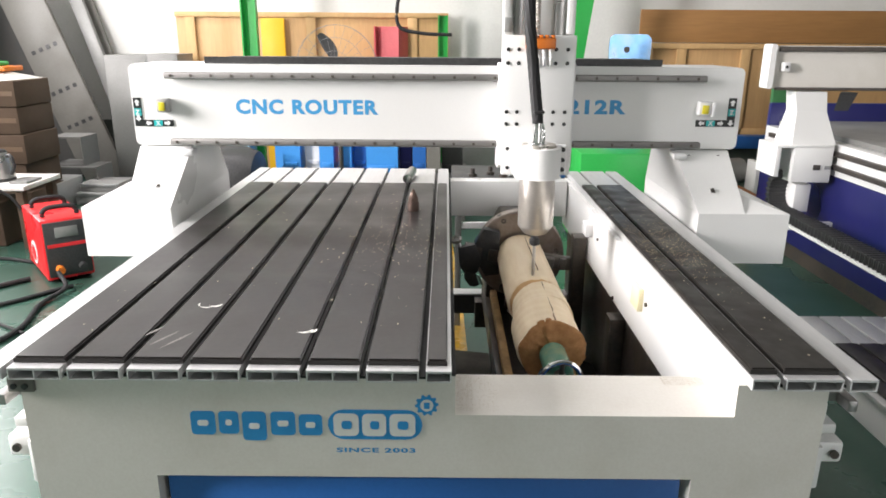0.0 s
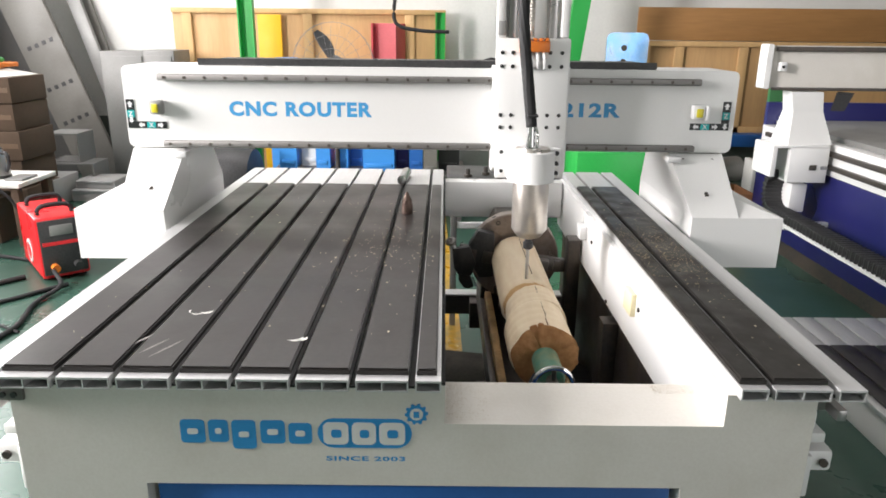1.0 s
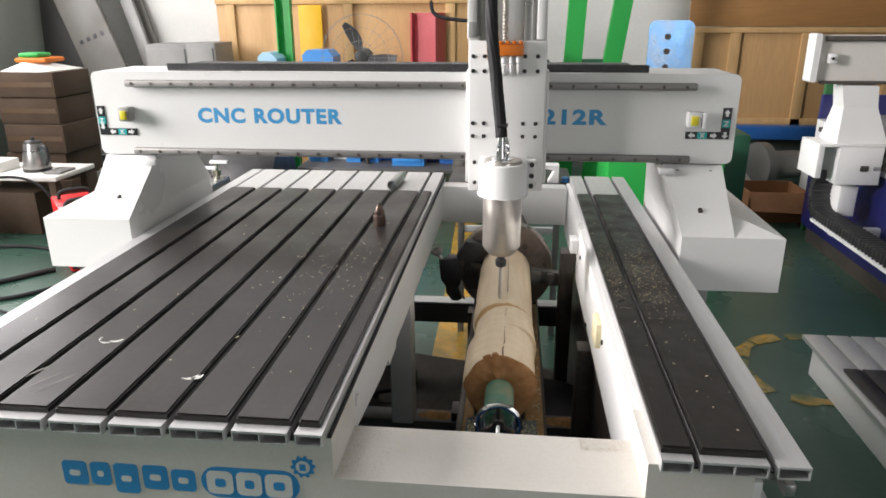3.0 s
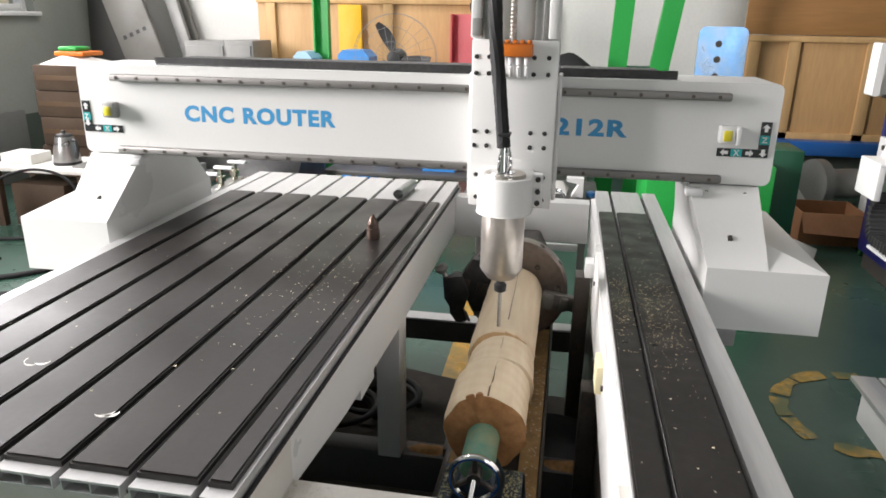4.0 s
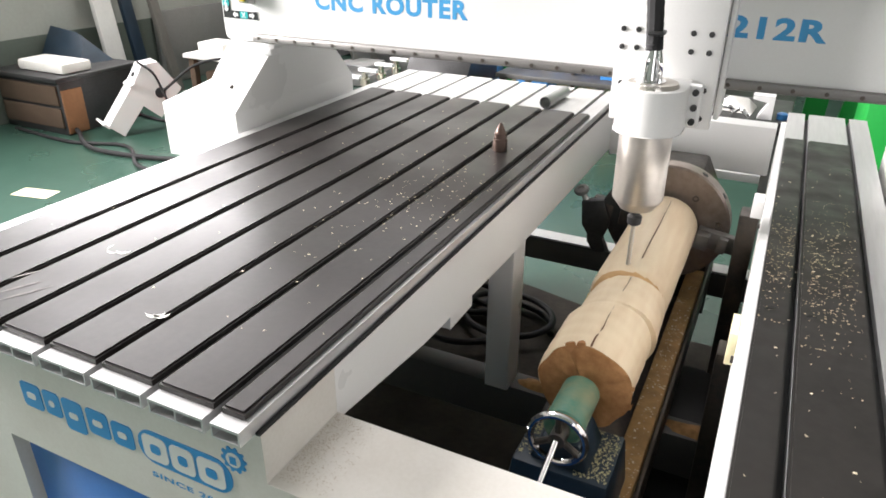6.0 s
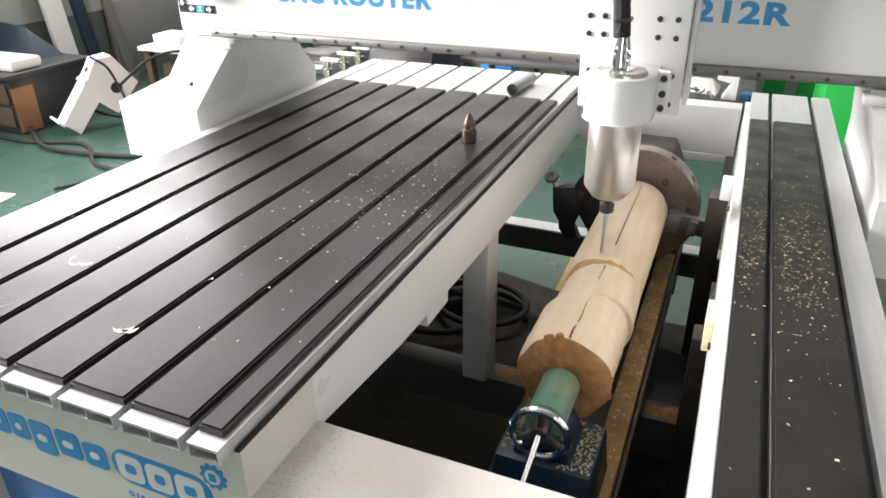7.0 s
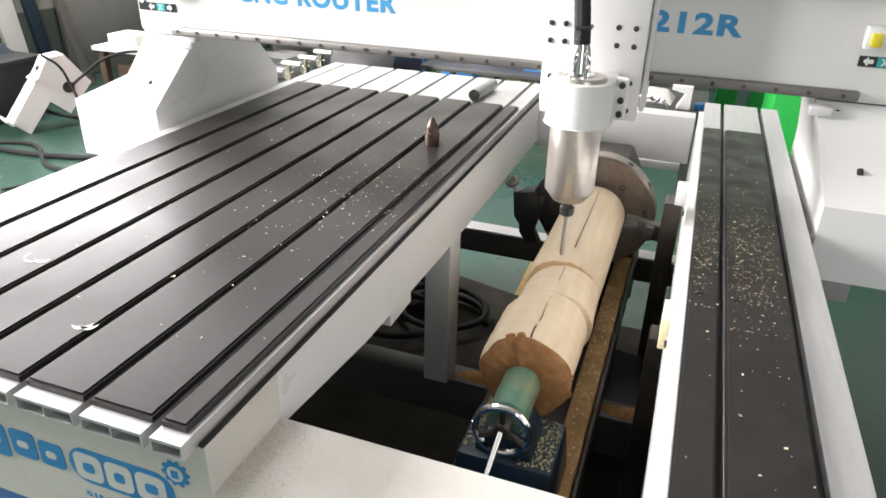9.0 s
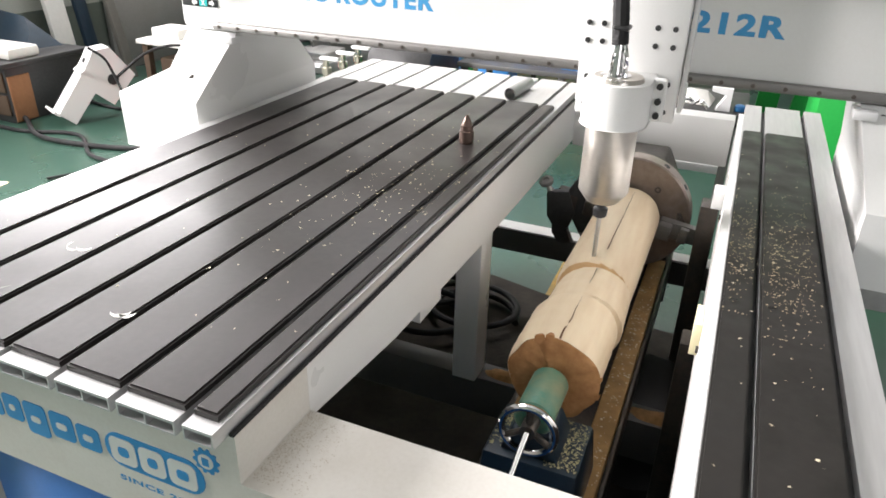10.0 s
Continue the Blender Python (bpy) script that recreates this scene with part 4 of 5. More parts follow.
# torn bark flakes round the cut edge
rng = random.Random(12)
for k in range(4):
    a = (1.72, 1.95, 0.25, -0.2)[k]
    wd, ln = rng.uniform(0.05, 0.16), rng.uniform(0.004, 0.012)
    bm = BM()
    pts = []
    for da, y, r in ((-wd, 1.630, 0.083), (wd, 1.630, 0.083), (wd * 0.8, 1.634, 0.0900), (-wd * 0.9, 1.634, 0.0900), (-wd * 0.5, 1.634 + ln * 0.8, 0.0898), (wd * 0.1, 1.634 + ln, 0.0896), (wd * 0.6, 1.634 + ln * 0.5, 0.0899), (0, 1.627, 0.075)):
        pts.append((AX + r * math.cos(a + da), y, AZ + r * math.sin(a + da)))
    part("bark_flake", hull(bm, pts), M_WOODEND, log_thing)

# ---- loose things on the bed ----
ZB = ZD + 0.0115
bm = BM()
lathe(bm, (-0.097, 2.128, ZB), (0, 0, 1), [(0, 0.0165), (0.002, 0.018), (0.030, 0.018), (0.032, 0.0155), (0.044, 0.0155), (0.046, 0.013), (0.056, 0.0095), (0.068, 0.0035), (0.0695, 0.001)], seg=28)
solo("lathe_centre", bm, M_COPPER, "bronze-brown conical lathe centre standing on the bed", "machine part", at=(-0.097, 2.128, ZB))
tube = thing("steel_tube", (-0.137, 2.68, ZD), "short galvanised steel tube lying on the bed", "tube")
bm = BM()
a0, b0 = Vector((-0.141, 2.600, ZD + 0.0185)), Vector((-0.131, 2.765, ZD + 0.0185))
q = (b0 - a0).to_track_quat("Z", "Y").to_matrix().to_4x4()
n = 24
rings = [[bm.verts.new(Matrix.Translation(p) @ q @ Vector((r * math.cos(2 * math.pi * i / n), r * math.sin(2 * math.pi * i / n), 0))) for i in range(n)] for p, r in ((a0, 0.018), (b0, 0.018), (b0, 0.0155), (a0, 0.0155))]
for k in range(4):
    a, b = rings[k], rings[(k + 1) % 4]
    for i in range(n):
        bm.faces.new((a[i], a[(i + 1) % n], b[(i + 1) % n], b[i]))
part("tube_wall", bm, M_TUBE, tube)


def chips(name, count, places, size, material, label, seed):
    rng = random.Random(seed)
    verts, faces = [], []
    for _ in range(count):
        x0, x1, y0, y1, z, bias = places[rng.randrange(len(places))]
        x = rng.uniform(x0, x1)
        y = rng.gauss((y0 + y1) / 2, (y1 - y0) / 4) if bias else rng.uniform(y0, y1)
        y = min(max(y, y0), y1)
        s = size * rng.uniform(0.4, 1.5)
        a = rng.uniform(0, 6.28)
        e = s * rng.uniform(0.3, 1.0)
        b = len(verts)
        h = s * rng.uniform(0.1, 0.5)
        for dx, dy, dz in ((-s, -e, 0), (s, -e * 0.6, 0), (s * 0.7, e, h), (-s * 0.8, e * 0.8, h * 0.4), (0, 0, -0.0004)):
            verts.append((x + dx * math.cos(a) - dy * math.sin(a), y + dx * math.sin(a) + dy * math.cos(a), z + 0.0006 + dz))
        faces += [(b, b + 1, b + 2, b + 3), (b, b + 1, b + 4), (b + 1, b + 2, b + 4), (b + 2, b + 3, b + 4), (b + 3, b, b + 4)]
    me = bpy.data.meshes.new(name)
    me.from_pydata(verts, [], faces)
    me.materials.append(material)
    return tagged(new(name, me), label, "wood chips", kind="stuff")


chips("wood_chips", 290, [(-0.30, 0.0, 1.35, 2.25, ZB, True), (-0.2, 0.0, 1.5, 2.1, ZB, True), (-0.7, 0.0, 1.15, 2.4, ZB, False)], 0.0018, M_CHIP, "pale wood chips scattered over the black boards", 3)
chips("wood_chips", 700, [(0.583, 0.668, 1.45, 2.15, ZB - DR, True), (0.596, 0.660, 1.55, 2.05, ZB - DR, True), (0.526, 0.567, 1.6, 2.1, ZB - DR, True)], 0.0014, M_CHIPDULL, "dense wood chips on the dark boards", 5)
chips("wood_chips", 60, [(0.526, 0.672, 1.12, 2.4, ZB - DR, False)], 0.0019, M_CHIP, "loose wood chips", 7)
chips("wood_chips", 620, [(0.305, 0.362, 1.485, 1.615, 0.5355, False), (0.31, 0.362, 1.49, 1.60, 0.5355, False), (0.205, 0.235, 1.5, 1.6, 0.5355, False)], 0.0018, M_TAILCHIP, "wood chips heaped on the tailstock", 9)
chips("wood_chips", 240, [(0.347, 0.390, 1.46, 2.45, 0.4305, False)], 0.0021, M_CHIP, "wood dust along the lathe rail", 11)

chips("sawdust", 1500, [(0.024, 0.10, 1.10, 1.235, 0.7432, False), (0.024, 0.055, 1.10, 1.235, 0.7432, False), (0.42, 0.50, 1.2, 1.235, 0.7432, False)], 0.0007, M_SMEAR, "fine sawdust smeared on the front ledge", 13)

# chalk marks on the boards
for cx, cy, turn, ln in ((-0.258, 1.187, 20, 0.016), (-0.247, 1.190, 24, 0.013), (-0.476, 1.306, -35, 0.018), (-0.462, 1.312, 15, 0.014), (-0.50, 1.16, 60, 0.03), (-0.475, 1.15, 60, 0.035), (-0.53, 1.19, 60, 0.02)):
    bm = BM()
    pts = []
    for k in range(9):
        a = radians(turn + (k - 4) * 18)
        pts.append((cx + ln * math.sin(a) if abs(turn) < 50 else cx + (k - 4) * ln / 4 * 0.5, cy + ln * (1 - math.cos(a)) if abs(turn) < 50 else cy + (k - 4) * ln / 4, ZB + 0.0006))
    prev = None
    for k, p in enumerate(pts):
        w = (0.0032 if turn < 50 else 0.0022) * math.sin(math.pi * (k + 0.4) / 9)
        pair = (bm.verts.new((p[0] - w, p[1] + w, p[2])), bm.verts.new((p[0] + w, p[1] - w, p[2])))
        if prev:
            bm.faces.new((prev[0], prev[1], pair[1], pair[0]))
        prev = pair
    ob = part("chalk_mark", bm, M_PAPER if turn < 50 else M_CHALK, router)

# ---- left of the machine ----


def welder():
    w = thing("welding_machine", (-2.33, 4.0, 0), "red welding inverter with black front and carrying handles", "welder")
    m = pose(-2.33, 4.02, 0, 0, 0, 40)

    def P(name, bm, material, parent=w, label=""):
        bm.transform(m)
        return part(name, bm, material, parent, label)
    P("case", box(BM(), -0.125, 0.125, -0.26, 0.25, 0.02, 0.375, 0.012), M_WELDRED)
    face = P("front_panel", box(BM(), -0.115, 0.115, -0.275, -0.26, 0.04, 0.36, 0.006), M_BLACK)
    P("stripe", box(BM(), -0.105, 0.105, -0.279, -0.2745, 0.215, 0.235), M_WELDRED, face)
    P("display", box(BM(), -0.06, 0.06, -0.280, -0.2745, 0.27, 0.33, 0.003), M_SHEETGREY, face)
    for x in (-0.06, 0.06):
        P("socket", rod(BM(), (x, -0.275, 0.09), (x, -0.315, 0.085), 0.022, seg=14), M_ORANGE if x < 0 else M_BLACK, face)
    P("badge_disc", rod(BM(), (-0.125, 0.02, 0.13), (-0.129, 0.02, 0.13), 0.07, seg=28), M_LABELWHITE)
    P("badge_core", rod(BM(), (-0.129, 0.02, 0.13), (-0.1305, 0.02, 0.13), 0.05, seg=28), M_WELDRED)
    for y in (-0.17, 0.12):
        P("handle", hose(BM(), [(-0.09, y, 0.372), (-0.085, y, 0.405), (-0.05, y, 0.425), (0.05, y, 0.425), (0.085, y, 0.405), (0.09, y, 0.372)], 0.013, steps=5), M_RUBBER)
    for x in (-0.1, 0.1):
        for y in (-0.2, 0.2):
            P("foot", rod(BM(), (x, y, 0), (x, y, 0.025), 0.016, seg=10), M_RUBBER)


welder()


def cable(name, pts, r, label):
    bm = hose(BM(), pts, r, steps=8)
    return solo(name, bm, M_RUBBER, label, "cable")


cable("welding_cable", [(-2.18, 3.72, 0.085), (-2.10, 3.62, 0.03), (-2.12, 3.4, 0.014), (-2.05, 3.0, 0.014), (-2.3, 2.5, 0.014), (-2.9, 2.2, 0.014)], 0.013, "black welding cable on the floor")
cable("floor_cable", [(-4.2, 4.3, 0.012), (-3.5, 4.1, 0.012), (-2.9, 4.2, 0.012), (-2.5, 4.1, 0.012)], 0.011, "black cable on the green floor")
cable("floor_cable", [(-4.2, 3.5, 0.012), (-3.6, 3.45, 0.012), (-3.2, 3.55, 0.012), (-2.8, 3.3, 0.012), (-2.4, 3.35, 0.012), (-2.1, 3.7, 0.012)], 0.012, "black cable snaking over the floor")
cable("floor_cable", [(-4.0, 3.75, 0.02), (-3.7, 3.6, 0.03), (-3.3, 3.4, 0.02), (-2.7, 3.5, 0.015), (-2.4, 3.8, 0.015)], 0.015, "thick black cable loop on the floor")
cable("floor_cable", [(-2.75, 2.95, 0.01), (-2.6, 3.15, 0.01), (-2.3, 3.2, 0.01), (-2.0, 3.05, 0.01)], 0.007, "thin black cable curl on the floor")
cable("floor_cable", [(-3.26, 3.96, 0.26), (-3.20, 4.00, 0.32), (-3.08, 4.10, 0.43), (-2.92, 4.22, 0.47), (-2.75, 4.28, 0.40), (-2.65, 4.3, 0.2), (-2.6, 4.3, 0.02)], 0.009, "thin black cable looped out of a casting")
cable("floor_cable", [(-3.33, 3.86, 0.475), (-3.27, 3.92, 0.40), (-3.24, 3.95, 0.28), (-3.16, 3.93, 0.14), (-3.10, 3.88, 0.03), (-2.9, 3.8, 0.012)], 0.008, "thin black cable hanging over a casting")


def spare_leg():
    """A white gantry upright lying on its side."""
    s = thing("spare_upright", (-3.3, 3.75, 0), "spare white gantry upright lying on the floor", "machine part")
    base, along, deep = Vector((-3.4, 3.72, 0)), Vector((0.436, 0.9, 0)), Vector((-0.9, 0.436, 0))

    def folded(outline, d0, d1):
        bm = BM()
        rings = [[bm.verts.new(base + along * u + deep * d + Vector((0, 0, z))) for u, z in outline] for d in (d0, d1)]
        n = len(outline)
        bm.faces.new(rings[0])
        bm.faces.new(rings[1])
        for i in range(n):
            bm.faces.new((rings[0][i], rings[0][(i + 1) % n], rings[1][(i + 1) % n], rings[1][i]))
        return bm
    part("folded_body", folded([(-0.090, 0.080), (-0.002, 0.0), (0.150, 0.184), (0.255, 0.090), (0.420, 0.272), (0.287, 0.462), (0.182, 0.450), (0.150, 0.395), (0.098, 0.321)], 0.0, 0.15), M_WHITE, s)
    part("base_flange", folded([(-0.125, 0.098), (-0.090, 0.066), (-0.080, 0.078), (-0.115, 0.110)], -0.012, 0.175), M_WHITE, s)
    part("stiffener", folded([(0.088, 0.312), (0.128, 0.336), (0.122, 0.346), (0.082, 0.322)], -0.010, 0.155), M_WHITE, s)
    c = base + along * 0.275 + Vector((0, 0, 0.258))
    part("bore", rod(BM(), c - deep * 0.0015, c + deep * 0.01, 0.036, seg=20), M_BLACK, s)
    c = base + along * 0.138 + deep * 0.075 + Vector((0, 0, 0.385))
    side = Vector((-0.36, -0.74, 0.57))
    part("bolt_hole", rod(BM(), c - side * 0.01, c + side * 0.004, 0.016, seg=14), M_BLACK, s)


spare_leg()

# valves behind the bed on the left
valves = thing("valve_manifold", (-1.31, 3.5, 0), "row of nickel ball valves on a steel manifold stand", "valves")
part("manifold", box(BM(), -1.35, -1.27, 3.22, 3.82, 0.555, 0.60, 0.006), M_TUBE, valves)
part("stand", box(BM(), -1.34, -1.28, 3.47, 3.55, 0.0, 0.555, 0.004), M_GREYPAINT, valves)
for k in range(4):
    y = 3.29 + 0.15 * k
    part("valve", lathe(BM(), (-1.31, y, 0.60), (0, 0, 1), [(0, 0.016), (0.02, 0.016), (0.022, 0.024), (0.05, 0.024), (0.052, 0.014), (0.085, 0.014)], seg=16), M_BRASS, valves)
    part("lever", box(BM(), -1.34, -1.24, y - 0.014, y + 0.014, 0.685, 0.700, 0.004), M_LABELWHITE, valves)

# brown cardboard boxes against the left wall
for x0, x1, y0, y1, z0, z1 in ((-3.62, -3.13, 5.15, 5.62, 0, 0.23), (-3.64, -3.15, 5.17, 5.64, 0.23, 0.44), (-3.60, -3.12, 5.15, 5.62, 0.44, 0.66), (-3.62, -3.14, 5.16, 5.63, 0.66, 0.86), (-3.60, -3.13, 5.15, 5.62, 0.86, 1.05)):
    b = thing("cardboard_box", ((x0 + x1) / 2, (y0 + y1) / 2, z0), "flat brown cardboard carton in a stack by the wall", "carton", "stacked cartons")
    part("carton", box(BM(), x0, x1, y0, y1, z0, z1 - 0.004, 0.008), M_CARD, b)
    part("tape", box(BM(), x0 + 0.02, x1 - 0.02, y0 - 0.002, y0 + 0.001, (z0 + z1) / 2 - 0.018, (z0 + z1) / 2 + 0.018), M_BROWNTAPE, b)
bag = solo("plastic_bag", hull(BM(), [(-3.58, 5.2, 1.046), (-3.22, 5.17, 1.046), (-3.16, 5.6, 1.046), (-3.56, 5.5, 1.046), (-3.45, 5.3, 1.11), (-3.28, 5.4, 1.10), (-3.26, 5.16, 1.046)]), M_PAPER, "crumpled white plastic bag on the cartons", "bag")
solo("orange_tray", box(BM(), -3.52, -3.27, 5.3, 5.55, 1.105, 1.140, 0.01), M_ORANGE, "orange plastic tray on the cartons", "tray")
solo("green_tray", box(BM(), -3.50, -3.34, 5.32, 5.50, 1.140, 1.175, 0.015), M_GREEN, "green plastic tub on the cartons", "tub")

# brown desk, leaning boards and poles by the left wall
desk = thing("brown_desk", (-3.98, 3.9, 0), "low black desk with brown drawer fronts by the wall", "desk")
part("body", box(BM(), -4.36, -3.74, 3.56, 4.15, 0.0, 0.36, 0.008), M_BLACK, desk)
part("side_panel", box(BM(), -3.745, -3.734, 3.565, 3.72, 0.01, 0.30, 0.003), M_ORANGECARD, desk, "brown wooden side panel")
part("desk_top", box(BM(), -4.38, -3.70, 3.52, 4.19, 0.36, 0.39, 0.006), M_BLACK, desk)
for z in (0.05, 0.20):
    part("drawer", box(BM(), -4.34, -3.76, 3.545, 3.56, z, z + 0.13, 0.004), M_CARD, desk)
solo("white_packet", box(BM(), -4.2, -3.75, 3.62, 3.85, 0.39, 0.46, 0.02), M_PAPER, "white wrapped packet on the desk", "packet")
solo("dark_cloth", hull(BM(), [(-4.36, 3.9, 0.39), (-3.95, 3.9, 0.39), (-3.9, 4.15, 0.39), (-4.36, 4.15, 0.39), (-4.3, 4.0, 0.62), (-4.1, 4.05, 0.58), (-4.0, 4.0, 0.5)]), M_DEEPBLUE, "bundle of dark blue cloth on the desk", "cloth")
for x, y, lean, w, h, material, label in ((-4.17, 4.42, -7, 0.16, 1.9, M_WALL, "tall pale board leaning against the wall"), (-4.12, 4.62, -9, 0.10, 1.9, M_DEEPBLUE, "dark blue steel bar leaning against the wall"), (-4.05, 4.86, -12, 0.08, 1.7, M_PLATE, "olive grey steel bar leaning against the wall")):
    bm = box(BM(), -0.02, 0.02, -w / 2, w / 2, 0, h, 0.004)
    bm.transform(Matrix.Translation((x, y, 0)) @ pose(0, 0, 0, 0, lean, 0))
    solo("leaning_bar", bm, material, label, "steel bar", at=(x, y, 0))
# sheet added on the wall for a stretch of dado darkened by shade
solo("dark_board", box(BM(), -4.37, -4.33, 4.98, 5.85, 0, 0.60, 0.004), M_SHEETGREY, "grey sheet added over the darkened stretch of dado", "board")

# low bench with a kettle
bench = thing("work_bench", (-3.1, 4.65, 0), "low dark work bench with a pale top", "bench")
part("bench_top", box(BM(), -3.48, -2.72, 4.40, 4.85, 0.40, 0.43, 0.004), M_PAPER, bench)
for x in (-3.46, -2.80):
    for y in (4.43, 4.78):
        part("leg", box(BM(), x, x + 0.05, y, y + 0.05, 0, 0.40, 0.003), M_CARD, bench)
part("shelf_box", box(BM(), -3.36, -2.95, 4.48, 4.78, 0.0, 0.30, 0.01), M_CARD, bench)
kettle = thing("kettle", (-2.98, 4.6, 0.43), "brushed steel kettle with black base and lid", "kettle")
part("body", lathe(BM(), (-2.98, 4.6, 0.43), (0, 0, 1), [(0.02, 0.085), (0.03, 0.088), (0.10, 0.078), (0.19, 0.058)], seg=28), M_STEEL, kettle)
part("base", lathe(BM(), (-2.98, 4.6, 0.43), (0, 0, 1), [(0, 0.09), (0.018, 0.09), (0.02, 0.08)], seg=28), M_BLACK, kettle)
part("lid", lathe(BM(), (-2.98, 4.6, 0.43), (0, 0, 1), [(0.19, 0.058), (0.205, 0.05), (0.21, 0.015), (0.23, 0.012), (0.232, 0.004)], seg=28), M_BLACK, kettle)
part("handle", hose(BM(), [(-2.90, 4.57, 0.60), (-2.86, 4.55, 0.60), (-2.85, 4.55, 0.54), (-2.88, 4.56, 0.48)], 0.012, steps=5), M_BLACK, kettle)
solo("paper_packet", box(BM(), -3.42, -3.18, 4.5, 4.7, 0.43, 0.50, 0.008), M_PAPER, "white paper packet on the bench", "packet")
solo("note_book", box(BM(), -2.86, -2.74, 4.48, 4.66, 0.43, 0.445, 0.003), M_SHEETGREY, "dark notebook on the bench", "book")


# leaning perforated steel sides
def leaning_side(x, y, lean, width, height, material, holes):
    s = thing("steel_side_plate", (x, y, 0), "pale grey steel side plate with square cut-outs, leaning", "steel plate")
    m = Matrix.Translation((x, y, 0)) @ pose(0, 0, 0, 0, lean, 0) @ pose(0, 0, 0, -6, 0, 0)
    bm = box(BM(), -width / 2, width / 2, 0, 0.05, 0, height, 0.006)
    bm.transform(m)
    pl = part("plate", bm, material, s)
    for z in holes:
        for k in range(4):
            u = -width * 0.28 + k * width * 0.19
            bm = box(BM(), u - 0.018, u + 0.018, -0.004, 0.002, z - 0.018, z + 0.018)
            bm.transform(m)
            part("cut_out", bm, M_BLACK, pl)


leaning_side(-3.22, 6.55, -22, 0.40, 2.1, M_PLATE, (0.62, 0.95, 1.35))
leaning_side(-3.72, 6.82, -20, 0.66, 2.5, M_SHADE, ())
leaning_side(-2.98, 6.86, -17, 0.20, 2.3, M_PLATE, ())
for x0, x1, z0, z1, y0 in ((-3.42, -3.00, 0.0, 0.28, 5.92), (-3.40, -3.12, 0.281, 0.53, 5.96)):
    g = 0.012
    bm = prism(BM(), [(x0, z0), (x1, z0), (x1, z1), (x0, z1), (x0, z1 - g), (x1 - g, z1 - g), (x1 - g, z0 + g), (x0, z0 + g)], "y", y0, y0 + 0.28)
    solo("steel_channel", bm, M_SHEETGREY, "grey folded steel channel stacked on the floor", "steel channel", at=(x0, y0, z0))
leaning_side(-2.95, 6.75, -18, 0.12, 2.4, M_SHEETGREY, ())
for x0, x1, z1 in ((-3.02, -2.62, 1.20), (-2.64, -2.36, 1.21)):
    c = thing("grey_cabinet", ((x0 + x1) / 2, 6.5, 0), "dark grey sheet metal cabinet against the wall", "cabinet")
    part("body", box(BM(), x0, x1 - 0.01, 6.35, 6.75, 0.0, z1, 0.006), M_SHEETGREY, c)
    part("door", box(BM(), x0 + 0.02, x1 - 0.03, 6.335, 6.35, 0.06, z1 - 0.04, 0.004), M_SHEETGREY, c)
for x0, x1, y0, y1, z0, z1 in ((-3.75, -3.42, 5.75, 6.10, 0, 0.42), (-3.40, -3.12, 5.5, 5.9, 0, 0.22), (-3.1, -2.7, 5.7, 6.1, 0, 0.10), (-3.08, -2.75, 5.75, 6.05, 0.10, 0.17)):
    c = thing("steel_block", ((x0 + x1) / 2, (y0 + y1) / 2, z0), "stacked grey steel offcut block on the floor", "steel block")
    part("block", box(BM(), x0, x1, y0, y1, z0, z1, 0.008), M_GREYPAINT, c)
    part("lip", box(BM(), x0 + 0.02, x1 - 0.02, y0 - 0.012, y0, z1 - 0.03, z1 - 0.004, 0.002), M_TUBE, c)

# ---- along the back wall ----


def crate_side(name, x0, x1, z0, z1, y, posts, label, rail=0.07, material=None):
    c = thing(name, ((x0 + x1) / 2, y, 0), label, "plywood panel")
    part("board", box(BM(), x0, x1, y, y + 0.02, z0, z1, 0.003), material or M_PLY, c)
    for x in posts:
        part("batten", box(BM(), x - 0.045, x + 0.045, y - 0.03, y, z0, z1 - rail, 0.004), M_BATTEN, c)
    part("top_rail", box(BM(), x0, x1, y - 0.034, y, z1 - rail, z1, 0.004), M_BATTEN, c)
    if z0 > 0.02:
        part("bottom_rail", box(BM(), x0, x1, y - 0.03, y, z0, z0 + 0.06, 0.004), M_BATTEN, c)
        for x in (x0 + 0.1, x1 - 0.1):
            part("leg", box(BM(), x - 0.05, x + 0.05, y - 0.02, y, 0, z0, 0.004), M_BATTEN, c)


crate_side("plywood_panel", -2.56, 0.02, 0.0, 1.585, 6.92, (-2.42, -1.28, -0.32), "pale plywood panel with pine battens against the wall", rail=0.045)
crate_side("plywood_panel", 1.84, 4.9, 0.47, 1.33, 6.90, (1.92, 2.24, 2.85, 3.6, 4.4), "plywood panel with pine battens on a blue rail", rail=0.05)
solo("brown_board", box(BM(), 1.82, 4.9, 6.86, 6.89, 1.335, 1.63, 0.003), M_BROWNPLY, "long brown plywood board above a panel", "board")
solo("blue_rail", box(BM(), 1.75, 3.3, 6.70, 6.85, 0.36, 0.48, 0.01), M_BLUE, "blue steel beam along the wall", "beam")
solo("yellow_board", box(BM(), -1.74, -1.52, 6.84, 6.87, 0.0, 1.53, 0.003), M_MUSTARD, "narrow mustard yellow board", "board")


def channel(name, x, y, w, d, z1, lean, material, label, category):
    bm = prism(BM(), [(-w / 2, 0), (w / 2, 0), (w / 2, d), (w / 2 - 0.012, d), (w / 2 - 0.012, 0.012), (-w / 2 + 0.012, 0.012), (-w / 2 + 0.012, d), (-w / 2, d)], "z", 0, z1)
    bm.transform(Matrix.Translation((x, y, 0)) @ pose(0, 0, 0, 0, lean, 0))
    return solo(name, bm, material, label, category, at=(x, y, 0))


